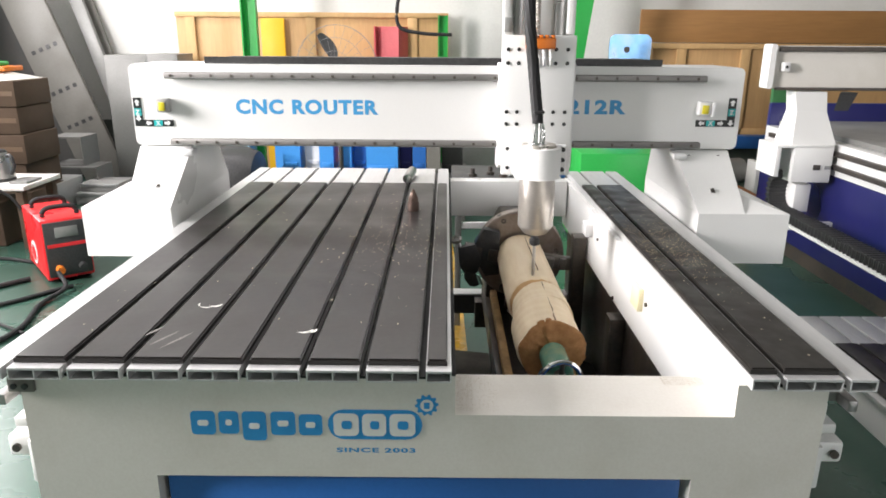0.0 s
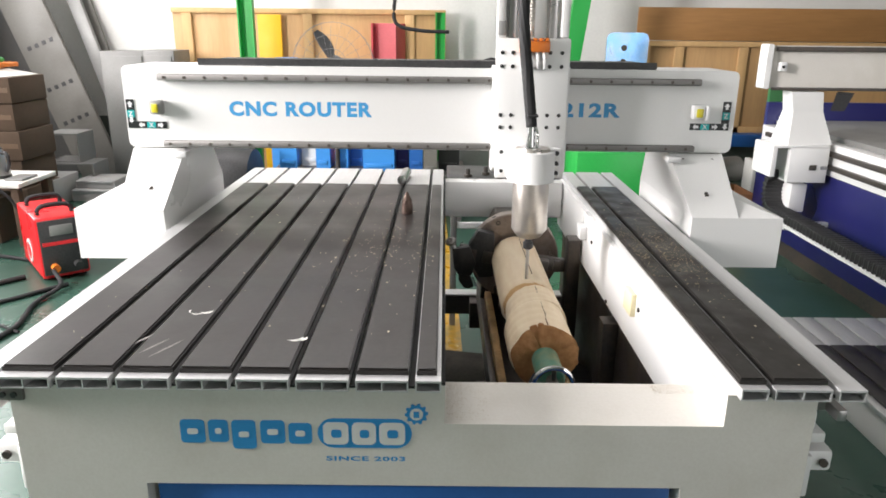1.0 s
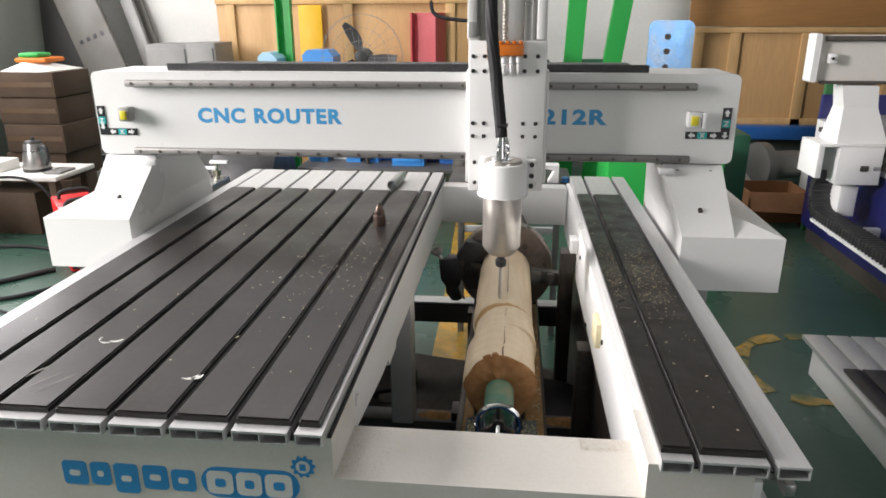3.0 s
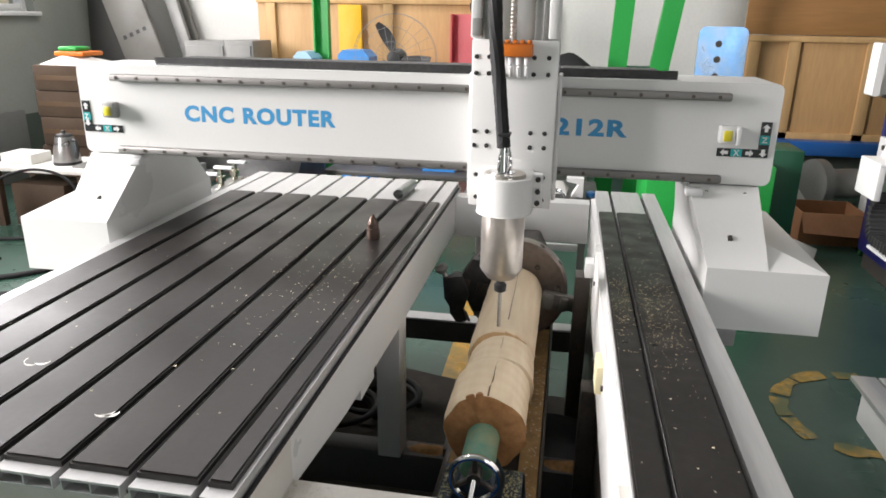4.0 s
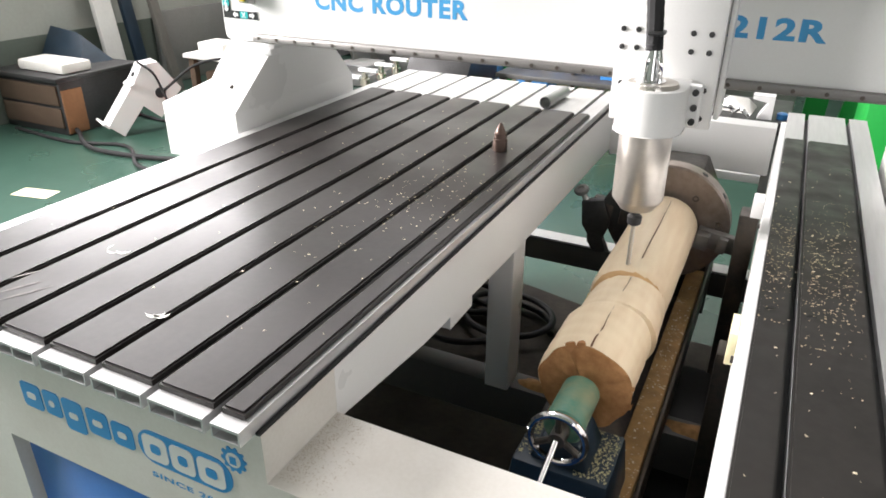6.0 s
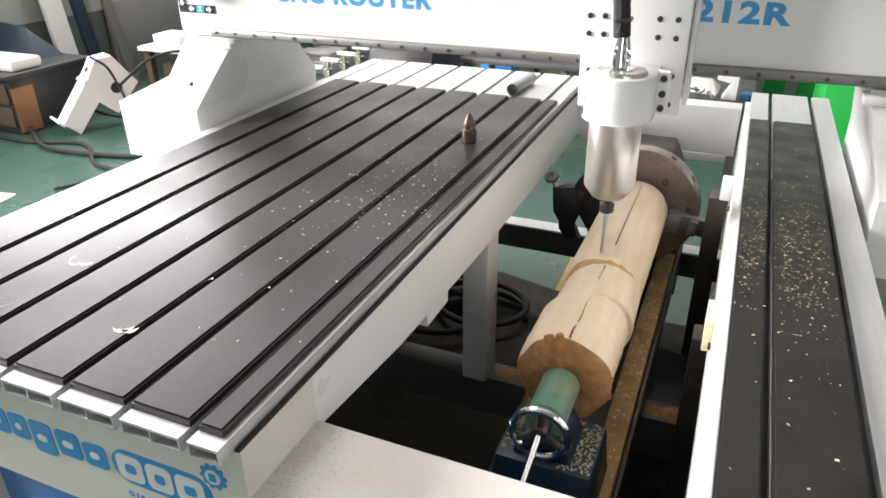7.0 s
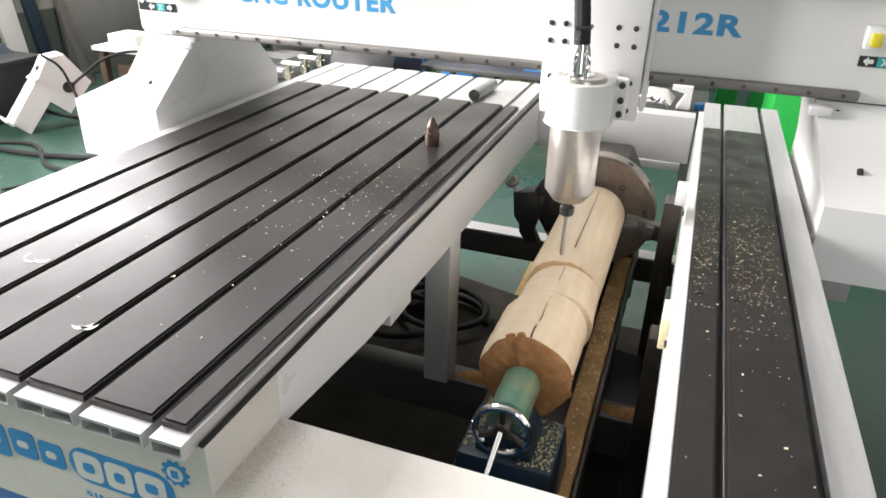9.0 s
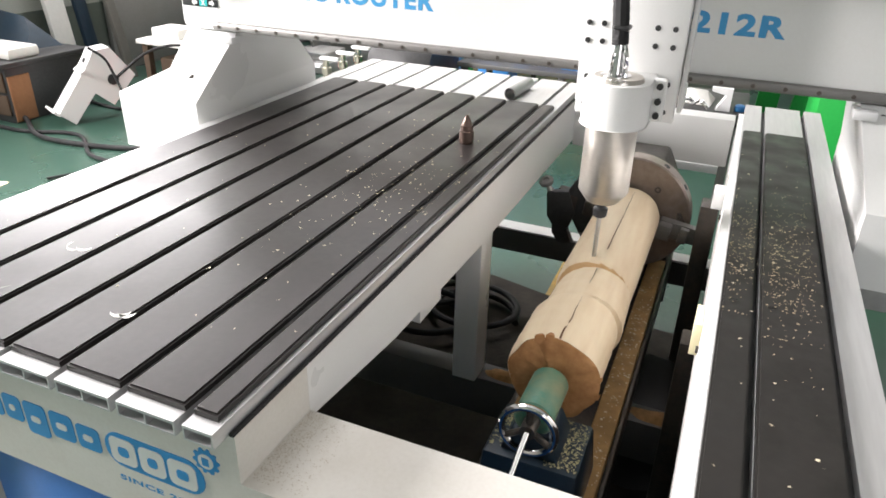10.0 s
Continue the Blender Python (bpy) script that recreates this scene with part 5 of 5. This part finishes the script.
channel("green_post", -1.66, 6.2, 0.13, -0.07, 2.6, 0, M_GREEN, "bright green steel channel post", "steel post")
channel("green_post", -0.03, 6.75, 0.09, -0.05, 1.56, 0, M_GREEN, "short bright green steel channel", "steel post")
solo("red_channel", prism(BM(), [(-0.665, 6.68), (-0.650, 6.68), (-0.645, 6.76), (-0.440, 6.72), (-0.360, 6.84), (-0.360, 6.86), (-0.665, 6.86)], "z", 0.0, 1.46), M_RED, "folded red painted steel cover standing upright", "steel cover", at=(-0.5, 6.77, 0))
# tall green frame
gf = thing("green_gantry_stand", (0.9, 6.0, 0), "tall bright green welded steel frame", "steel frame")
for x, lean in ((0.74, 2), (1.03, 7)):
    bm = prism(BM(), [(-0.07, 0), (0.07, 0), (0.07, 0.09), (0.055, 0.09), (0.055, 0.015), (-0.055, 0.015), (-0.055, 0.09), (-0.07, 0.09)], "z", 0.0, 2.6)
    bm.transform(Matrix.Translation((x - 0.03 * lean / 2, 6.0, 0)) @ pose(0, 0, 0, 0, lean, 0))
    part("upright", bm, M_GREEN, gf)
part("cross_member", box(BM(), 0.68, 1.05, 6.02, 6.08, 0.95, 1.10, 0.004), M_DKGREEN, gf)
# blue filmed steel plate
bp = thing("blue_plate", (1.38, 5.43, 0), "blue film covered polished steel plate with three holes", "steel plate")
bm = prism(BM(), rounded(1.222, 1.535, 0.62, 1.40, 0.05), "y", 5.43, 5.442)
pl = part("plate", bm, M_BLUESTEEL, bp)
for z in (1.29, 1.19, 1.08):
    part("hole", rod(BM(), (1.355, 5.4285, z), (1.355, 5.431, z), 0.022, seg=14), M_DARKSTEEL, pl)
part("stand", box(BM(), 1.25, 1.50, 5.45, 5.75, 0.0, 0.62, 0.006), M_GREYPAINT, bp)
# pedestal fan
fan = thing("pedestal_fan", (-0.74, 5.12, 0), "black pedestal fan at rest with a wire guard", "fan")
hub = (-0.775, 5.10, 1.165)
part("motor", lathe(BM(), (hub[0], 5.06, hub[2]), (0, 1, 0), [(0, 0.02), (0.005, 0.045), (0.05, 0.055), (0.15, 0.06), (0.18, 0.04)], seg=24), M_BLACK, fan)
for k, a in enumerate((100, 220, 340)):
    bm = BM()
    strip = []
    for j in range(7):
        r = 0.05 + 0.033 * j
        w = 0.020 + 0.030 * math.sin(math.pi * min(1, (j + 0.7) / 7))
        ang = radians(a) + 0.05 * j
        c, s = math.cos(ang), math.sin(ang)
        p = Vector((hub[0] + r * c, 5.075, hub[2] + r * s))
        t = Vector((-s * w, 0.035, c * w))
        strip.append((p - t, p + t))
    lo = [[bm.verts.new(p + Vector((0, off, 0))) for p in pair] for pair in strip for off in (0,)]
    hi = [[bm.verts.new(p + Vector((0, 0.006, 0))) for p in pair] for pair in strip]
    for q1, q2 in zip(lo, lo[1:]):
        bm.faces.new((q1[0], q1[1], q2[1], q2[0]))
    for q1, q2 in zip(hi, hi[1:]):
        bm.faces.new((q1[0], q1[1], q2[1], q2[0]))
    part("blade", bm, M_BLACK, fan)
bm = BM()
for r, yy in ((0.285, 5.09), (0.285, 5.13), (0.20, 5.03), (0.11, 5.01)):
    hose(bm, [(hub[0] + r * math.cos(2 * math.pi * k / 28), yy, hub[2] + r * math.sin(2 * math.pi * k / 28)) for k in range(29)], 0.0016, seg=5, steps=1)
for k in range(24):
    a = 2 * math.pi * k / 24
    c, s = math.cos(a), math.sin(a)
    hose(bm, [(hub[0] + 0.05 * c, 5.01, hub[2] + 0.05 * s), (hub[0] + 0.2 * c, 5.03, hub[2] + 0.2 * s), (hub[0] + 0.285 * c, 5.09, hub[2] + 0.285 * s)], 0.0010, seg=4, steps=2)
part("guard", bm, M_SHEETGREY, fan)
part("pole", rod(BM(), (hub[0], 5.16, 0.03), (hub[0], 5.16, 1.2), 0.018), M_DARKSTEEL, fan)
part("base", lathe(BM(), (hub[0], 5.16, 0), (0, 0, 1), [(0, 0.22), (0.02, 0.22), (0.035, 0.05), (0.05, 0.03)], seg=28), M_BLACK, fan)
# cable from above
cable("hanging_cable", [(-0.30, 6.3, 4.5), (-0.30, 6.3, 2.6), (-0.36, 6.3, 1.9), (-0.42, 6.3, 1.62), (-0.40, 6.3, 1.45), (-0.2, 6.3, 1.40), (0.05, 6.3, 1.39)], 0.016, "dark cable hanging from above")


# blue sheet steel parts behind the bed
def blue_part(x0, x1, y, z1, material, label):
    c = thing("sheet_steel_cover", ((x0 + x1) / 2, y, 0), label, "steel cover")
    bm = BM()
    z0 = 0.0 if z1 > 1 else 0.401
    prism(bm, [(x0, z0), (x1, z0), (x1, z1 - 0.05), (x1 - 0.05, z1), (x0 + 0.04, z1), (x0, z1 - 0.04)], "y", y, y + 0.25)
    soften(bm, 0.006)
    part("shell", bm, material, c)
    part("flange", box(BM(), x0 + 0.02, x1 - 0.02, y - 0.012, y, z0 + 0.03, z0 + 0.06, 0.002), material, c)


for x0, x1, y, z1, material, label in ((-1.22, -1.09, 5.2, 0.66, M_SKYBLUE, "bright blue sheet steel cover"), (-1.07, -0.95, 5.3, 0.62, M_PAPER, "white sheet steel cover"), (-0.945, -0.84, 5.2, 0.70, M_SKYBLUE, "bright blue sheet steel cover"),
                                       (-0.80, -0.705, 5.2, 0.70, M_SKYBLUE, "bright blue sheet steel cover"), (-0.70, -0.59, 5.3, 0.68, M_BLUE, "deep blue sheet steel cover"), (-0.58, -0.35, 5.1, 0.66, M_SKYBLUE, "wide bright blue sheet steel cover"),
                                       (-0.345, -0.25, 5.25, 0.70, M_NAVY, "navy blue sheet steel cover"), (-0.245, -0.145, 5.2, 0.70, M_BLUE, "deep blue sheet steel cover"), (-0.13, -0.035, 5.0, 0.68, M_PLATE, "grey sheet steel chute"), (-0.025, 0.13, 5.15, 0.70, M_BLACK, "black sheet steel cover"),
                                       (-1.46, -1.20, 5.95, 1.17, M_SKYBLUE, "tall bright blue steel cover"), (-1.84, -1.68, 5.95, 1.15, M_PALEBLUE, "pale blue steel cover")):
    blue_part(x0, x1, y, z1, material, label)
rack = thing("low_rack", (-0.55, 5.3, 0), "low dark steel rack carrying sheet steel covers", "rack")
part("rack_top", box(BM(), -1.26, 0.17, 4.98, 5.58, 0.370, 0.400, 0.003), M_SHADE, rack)
for x in (-1.24, -0.57, 0.11):
    for y in (5.0, 5.52):
        part("leg", box(BM(), x, x + 0.04, y, y + 0.04, 0.0, 0.370, 0.003), M_SHADE, rack)
seat = thing("black_barrel", (-1.55, 4.95, 0), "black plastic barrel lying behind the machine", "barrel")
part("shell", lathe(BM(), (-1.80, 4.95, 0.31), (1, 0, 0), [(0, 0.22), (0.02, 0.28), (0.10, 0.31), (0.36, 0.31), (0.46, 0.27), (0.48, 0.20)], seg=32), M_BLACK, seat)
solo("plastic_sheet", hull(BM(), [(-1.25, 3.0, 0.0), (-0.85, 2.95, 0.0), (-0.8, 3.5, 0.0), (-1.2, 3.6, 0.0), (-1.05, 3.2, 0.14), (-0.95, 3.4, 0.10)]), M_PALEBLUE, "crumpled pale plastic sheet on the floor", "plastic sheet")
bm = BM()
hull(bm, [(0.10, 5.6, 1.0), (0.62, 5.6, 1.0), (0.60, 5.9, 1.0), (0.12, 5.9, 1.0), (0.22, 5.65, 1.16), (0.40, 5.7, 1.22), (0.54, 5.7, 1.12)])
soften(bm, 0.02)
tarp_stand = thing("covered_machine", (0.36, 5.75, 0), "grey cabinet with a black cover draped on top", "cabinet")
part("cover", bm, M_RUBBER, tarp_stand)
part("body", box(BM(), 0.14, 0.58, 5.62, 5.88, 0.0, 1.0, 0.01), M_SHEETGREY, tarp_stand)
# green cabinet behind
gc = thing("green_cabinet", (1.25, 4.75, 0), "bright green steel cabinet behind the machine", "cabinet")
part("body", box(BM(), 0.88, 1.58, 4.50, 5.05, 0.03, 0.655, 0.008), M_GREEN, gc)
part("plinth", box(BM(), 0.90, 1.54, 4.53, 5.02, 0.0, 0.03), M_BLACK, gc)
part("side_panel", box(BM(), 1.584, 1.775, 4.70, 5.03, 0.0, 0.72, 0.004), M_DKGREEN, gc, "dark green side panel")
solo("green_board", box(BM(), 2.32, 2.56, 5.05, 5.09, 0.0, 1.12, 0.006), M_MIDGREEN, "dark green steel board leaning upright", "steel board")
# tools on the ledge behind the pit
tray = thing("tool_tray", (0.30, 3.0, 0), "black tray of small steel tools behind the pit", "tray")
part("tray_body", box(BM(), 0.03, 0.535, 2.93, 3.26, 0.755, 0.795, 0.004), M_BLACK, tray)
for x in (0.05, 0.48):
    part("leg", box(BM(), x, x + 0.03, 3.20, 3.23, 0.0, 0.755, 0.003), M_SHEETGREY, tray)
part("stretcher", box(BM(), 0.08, 0.48, 3.205, 3.225, 0.50, 0.53, 0.003), M_LABELWHITE, tray)
ZT = 0.795
solo("plastic_bag", soften(hull(BM(), [(0.30, 3.02, ZT), (0.42, 2.99, ZT), (0.43, 3.12, ZT), (0.31, 3.14, ZT), (0.34, 3.05, ZT + 0.045), (0.40, 3.07, ZT + 0.038)]), 0.006), M_PAPER, "small crumpled white plastic bag in a tray", "bag")
solo("white_bracket", prism(BM(), [(0.435, ZT), (0.478, ZT), (0.478, ZT + 0.072), (0.415, ZT + 0.072), (0.415, ZT + 0.060), (0.462, ZT + 0.050)], "y", 2.96, 3.02), M_LABELWHITE, "small white angle bracket standing in a tray", "bracket")
# a blue bottle cap among the tools
solo("small_cup", lathe(BM(), (0.507, 2.99, ZT), (0, 0, 1), [(0, 0.016), (0.016, 0.016), (0.020, 0.010)], seg=16), M_SKYBLUE, "small blue plastic bottle cap in a tray", "cup")
for x, y, turn, l in ((0.335, 2.965, 25, 0.07), (0.385, 2.955, -35, 0.06), (0.29, 2.97, 70, 0.05)):
    bm = hose(BM(), [(-l / 2, 0, 0.008), (-l / 4, 0.012, 0.022), (l / 4, -0.006, 0.026), (l / 2, 0.004, 0.008)], 0.0065, seg=8, steps=4)
    bm.transform(pose(x, y, ZT, 0, 0, turn))
    solo("bent_fitting", bm, M_CHROME, "bent chrome pipe fitting lying in a tray", "fitting")
for x, y in ((0.12, 2.99), (0.20, 3.04), (0.25, 2.97)):
    bm = lathe(BM(), (x, y, ZT), (0, 0, 1), [(0, 0.018), (0.012, 0.018), (0.013, 0.010), (0.034, 0.010), (0.036, 0.006)], seg=14)
    solo("bolt", bm, M_DARKSTEEL, "dark steel bolt standing in a tray", "bolt")

# seen through the pit: clutter on the floor
for k, (x, y, z, r) in enumerate(((-0.38, 2.55, 0.05, 0.05), (-0.24, 2.66, 0.05, 0.04), (-0.44, 2.74, 0.06, 0.05))):
    cable("cable_coil", [(x + 0.16 * math.cos(a), y + 0.13 * math.sin(a), 0.020 + 0.006 * a) for a in [0.5 * j for j in range(20)]], 0.012, "coiled black cable under the machine")


def dust_pile(cx, cy, rx, ry, z, h, seed):
    """A low uneven heap with a ragged rim."""
    bm = BM()
    rings = []
    for f in (1.0, 0.8, 0.55, 0.3):
        ring = []
        for k in range(28):
            a = 2 * math.pi * k / 28
            w = f * (1 + 0.35 * noise.noise((1.6 * math.cos(a), 1.6 * math.sin(a), seed)))
            ring.append(bm.verts.new((cx + rx * w * math.cos(a), cy + ry * w * math.sin(a), z + h * (1 - f) * (1 + 0.5 * noise.noise((3 * math.cos(a), 3 * f, seed))))))
        rings.append(ring)
    for a, b in zip(rings, rings[1:]):
        for k in range(28):
            bm.faces.new((a[k], a[(k + 1) % 28], b[(k + 1) % 28], b[k]))
    bm.faces.new(rings[-1])
    return solo("dust_pile", bm, M_PILE, "orange-brown wood dust heaped on a beam under the lathe", "wood dust", kind="stuff")


dust_pile(0.085, 2.01, 0.055, 0.025, 0.2855, 0.015, 1.0)
dust_pile(0.475, 2.01, 0.080, 0.026, 0.2855, 0.015, 3.0)
# dark sheet over the floor: brown dust, plus the machine's shade in its colour
solo("floor_mat", prism(BM(), [(-0.70, 1.26), (0.62, 1.26), (0.60, 2.86), (0.30, 2.86), (-0.04, 2.93), (-0.26, 2.985), (-0.66, 3.03)], "z", 0.0, 0.006), M_DUSTSHADE, "dark sheet on the floor under the lathe, dust with shade in its colour", "mat")
solo("waste_bin", lathe(BM(), (0.42, 2.15, 0), (0, 0, 1), [(0, 0.10), (0.01, 0.11), (0.26, 0.14), (0.27, 0.145), (0.275, 0.13)], seg=24), M_RUBBER, "black bucket under the lathe", "bucket")

# ---- the second machine ----
m2 = thing("second_router", (3.2, 3.5, 0), "second CNC router with white gantry and navy body", "CNC machine")
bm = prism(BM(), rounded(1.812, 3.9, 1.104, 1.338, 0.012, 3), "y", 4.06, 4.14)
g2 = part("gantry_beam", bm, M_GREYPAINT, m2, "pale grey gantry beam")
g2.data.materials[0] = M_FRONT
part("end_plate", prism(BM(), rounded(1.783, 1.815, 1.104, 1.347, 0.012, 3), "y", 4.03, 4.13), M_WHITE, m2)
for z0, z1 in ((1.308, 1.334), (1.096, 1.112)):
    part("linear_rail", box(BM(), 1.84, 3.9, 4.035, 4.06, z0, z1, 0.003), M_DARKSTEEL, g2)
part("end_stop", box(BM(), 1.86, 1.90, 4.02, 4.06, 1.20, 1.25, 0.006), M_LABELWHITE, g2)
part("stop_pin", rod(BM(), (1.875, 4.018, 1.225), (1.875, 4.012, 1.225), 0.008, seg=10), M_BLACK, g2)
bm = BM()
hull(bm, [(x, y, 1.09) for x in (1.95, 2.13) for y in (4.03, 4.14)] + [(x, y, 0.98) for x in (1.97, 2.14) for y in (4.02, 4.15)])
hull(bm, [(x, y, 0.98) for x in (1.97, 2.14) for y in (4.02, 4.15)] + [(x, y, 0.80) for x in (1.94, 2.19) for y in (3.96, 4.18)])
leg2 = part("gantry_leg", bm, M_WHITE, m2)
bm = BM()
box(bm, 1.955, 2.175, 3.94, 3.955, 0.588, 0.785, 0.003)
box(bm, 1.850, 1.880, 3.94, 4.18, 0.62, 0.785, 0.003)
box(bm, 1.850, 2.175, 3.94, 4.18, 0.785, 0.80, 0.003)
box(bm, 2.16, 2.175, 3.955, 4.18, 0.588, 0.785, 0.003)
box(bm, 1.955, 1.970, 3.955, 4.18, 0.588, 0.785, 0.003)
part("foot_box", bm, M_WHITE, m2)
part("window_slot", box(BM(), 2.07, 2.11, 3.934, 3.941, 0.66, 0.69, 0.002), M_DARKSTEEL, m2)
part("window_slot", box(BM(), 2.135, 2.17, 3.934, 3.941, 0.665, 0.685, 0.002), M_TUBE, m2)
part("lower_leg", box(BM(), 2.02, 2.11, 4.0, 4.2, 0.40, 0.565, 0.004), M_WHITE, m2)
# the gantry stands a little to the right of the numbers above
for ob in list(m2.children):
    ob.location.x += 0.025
part("body_side", box(BM(), 2.24, 2.30, 0.8, 4.9, 0.10, 0.62, 0.006), M_NAVY, m2, "navy blue steel body panel")
part("rail_beam", box(BM(), 2.235, 2.32, 0.8, 4.9, 0.62, 0.80, 0.006), M_WHITE, m2)
for z in (0.66, 0.735):
    part("side_rail", box(BM(), 2.212, 2.236, 0.8, 4.8, z, z + 0.028, 0.003), M_DARKSTEEL, m2)
part("bed", box(BM(), 2.32, 4.2, 0.8, 4.9, 0.70, 0.83, 0.006), M_SHEETGREY, m2)
part("carriage_cover", box(BM(), 2.5, 3.4, 3.5, 3.95, 0.90, 0.97, 0.01), M_WHITE, m2)
part("motor", hull(BM(), [(2.20, 3.98, 1.09), (2.30, 3.98, 1.09), (2.28, 4.1, 1.09), (2.18, 3.98, 0.99), (2.26, 3.98, 0.99), (2.25, 4.1, 0.99)]), M_BLACK, m2)
part("back_panel", box(BM(), 2.26, 4.2, 4.92, 4.96, 0.1, 0.95, 0.006), M_NAVY, m2)
part("plinth", box(BM(), 2.26, 4.15, 0.85, 4.85, 0.0, 0.10), M_DARKSTEEL, m2)
part("chain_tray", box(BM(), 1.93, 2.07, 1.0, 4.04, 0.360, 0.375, 0.002), M_WHITE, m2)
part("tray_support", box(BM(), 1.99, 2.25, 3.9, 3.94, 0.315, 0.360, 0.003), M_WHITE, m2)
part("tray_support", box(BM(), 1.99, 2.25, 1.6, 1.64, 0.315, 0.360, 0.003), M_WHITE, m2)
lk = None
chain_path = [(4.02 - 0.035 * k, 0.40, 0) for k in range(70)]
chain_path += [(4.03 + 0.10 * math.sin(a), 0.51 - 0.11 * math.cos(a), a) for a in [0.26 * j for j in range(1, 12)]]
for y, z, a in chain_path:
    if lk is None:
        bm = BM()
        box(bm, 1.945, 2.045, -0.015, 0.015, -0.022, 0.022, 0.004)
        box(bm, 1.940, 2.050, -0.006, 0.006, -0.026, 0.026, 0.002)
        lk = part("chain_link", bm, M_BLACK, m2)
        lk.data.transform(Matrix.Translation((0, 3.5, 0)))
        first_lk = lk
    else:
        lk = first_lk.copy()
        scene.collection.objects.link(lk)
    lk.location = (0, y - 3.5, z)
    lk.rotation_euler = (a, 0, 0)

# spare bed lying low beside the second machine
sb = thing("spare_bed", (1.85, 2.1, 0), "spare slatted aluminium bed lying near the floor", "machine bed")
part("support", box(BM(), 1.56, 2.12, 0.9, 2.93, 0.0, 0.128, 0.004), M_WHITE, sb)
for k in range(6):
    x = 1.54 + 0.098 * k
    part("aluminium_profile", box(BM(), x, x + 0.088, 0.85, 3.0, 0.130, 0.150, 0.002), M_ALU, sb)
    part("black_board", box(BM(), x + 0.03 if k == 0 else x, x + 0.090, 0.85, 2.68, 0.1505, 0.161, 0.002), M_PAD, sb)

# floor clutter on the right
cb = thing("open_carton", (2.15, 5.45, 0), "open orange-brown cardboard carton on the floor", "carton")
for x0, x1, y0, y1 in ((2.0, 2.42, 5.25, 5.262), (2.0, 2.42, 5.638, 5.65), (2.0, 2.012, 5.262, 5.638), (2.408, 2.42, 5.262, 5.638)):
    part("carton_wall", box(BM(), x0, x1, y0, y1, 0, 0.22), M_ORANGECARD, cb)
part("carton_bottom", box(BM(), 2.012, 2.408, 5.262, 5.638, 0, 0.01), M_ORANGECARD, cb)
bm = hull(BM(), [(2.0, 5.25, 0.22), (2.42, 5.25, 0.22), (2.0, 5.262, 0.215), (2.42, 5.262, 0.215), (1.98, 5.10, 0.12), (2.40, 5.12, 0.10)])
part("flap", bm, M_ORANGECARD, cb)
solo("paper_sheets", hull(BM(), [(1.72, 5.0, 0.0), (2.0, 4.9, 0.0), (2.1, 5.15, 0.0), (1.78, 5.3, 0.0), (1.8, 5.1, 0.09), (1.95, 5.15, 0.06)]), M_PAPER, "crumpled white paper on the floor", "paper")
sc = thing("scrap_machine", (2.45, 6.2, 0), "grey motor and white bracket heap by the wall", "scrap")
part("motor", lathe(BM(), (2.35, 6.3, 0.20), (1, 0.3, 0), [(0, 0.10), (0.02, 0.20), (0.10, 0.20), (0.12, 0.12), (0.4, 0.12), (0.42, 0.08)], seg=24), M_SHEETGREY, sc)
bm = hull(BM(), [(1.95, 6.0, 0.0), (2.02, 6.0, 0.36), (2.08, 6.0, 0.36), (2.36, 6.0, 0.0), (1.95, 6.1, 0.0), (2.02, 6.1, 0.36), (2.08, 6.1, 0.36), (2.36, 6.1, 0.0)])
part("bracket", bm, M_WALL, sc)
part("plate", box(BM(), 2.75, 2.80, 6.1, 6.3, 0.0, 0.33, 0.004), M_WALL, sc)
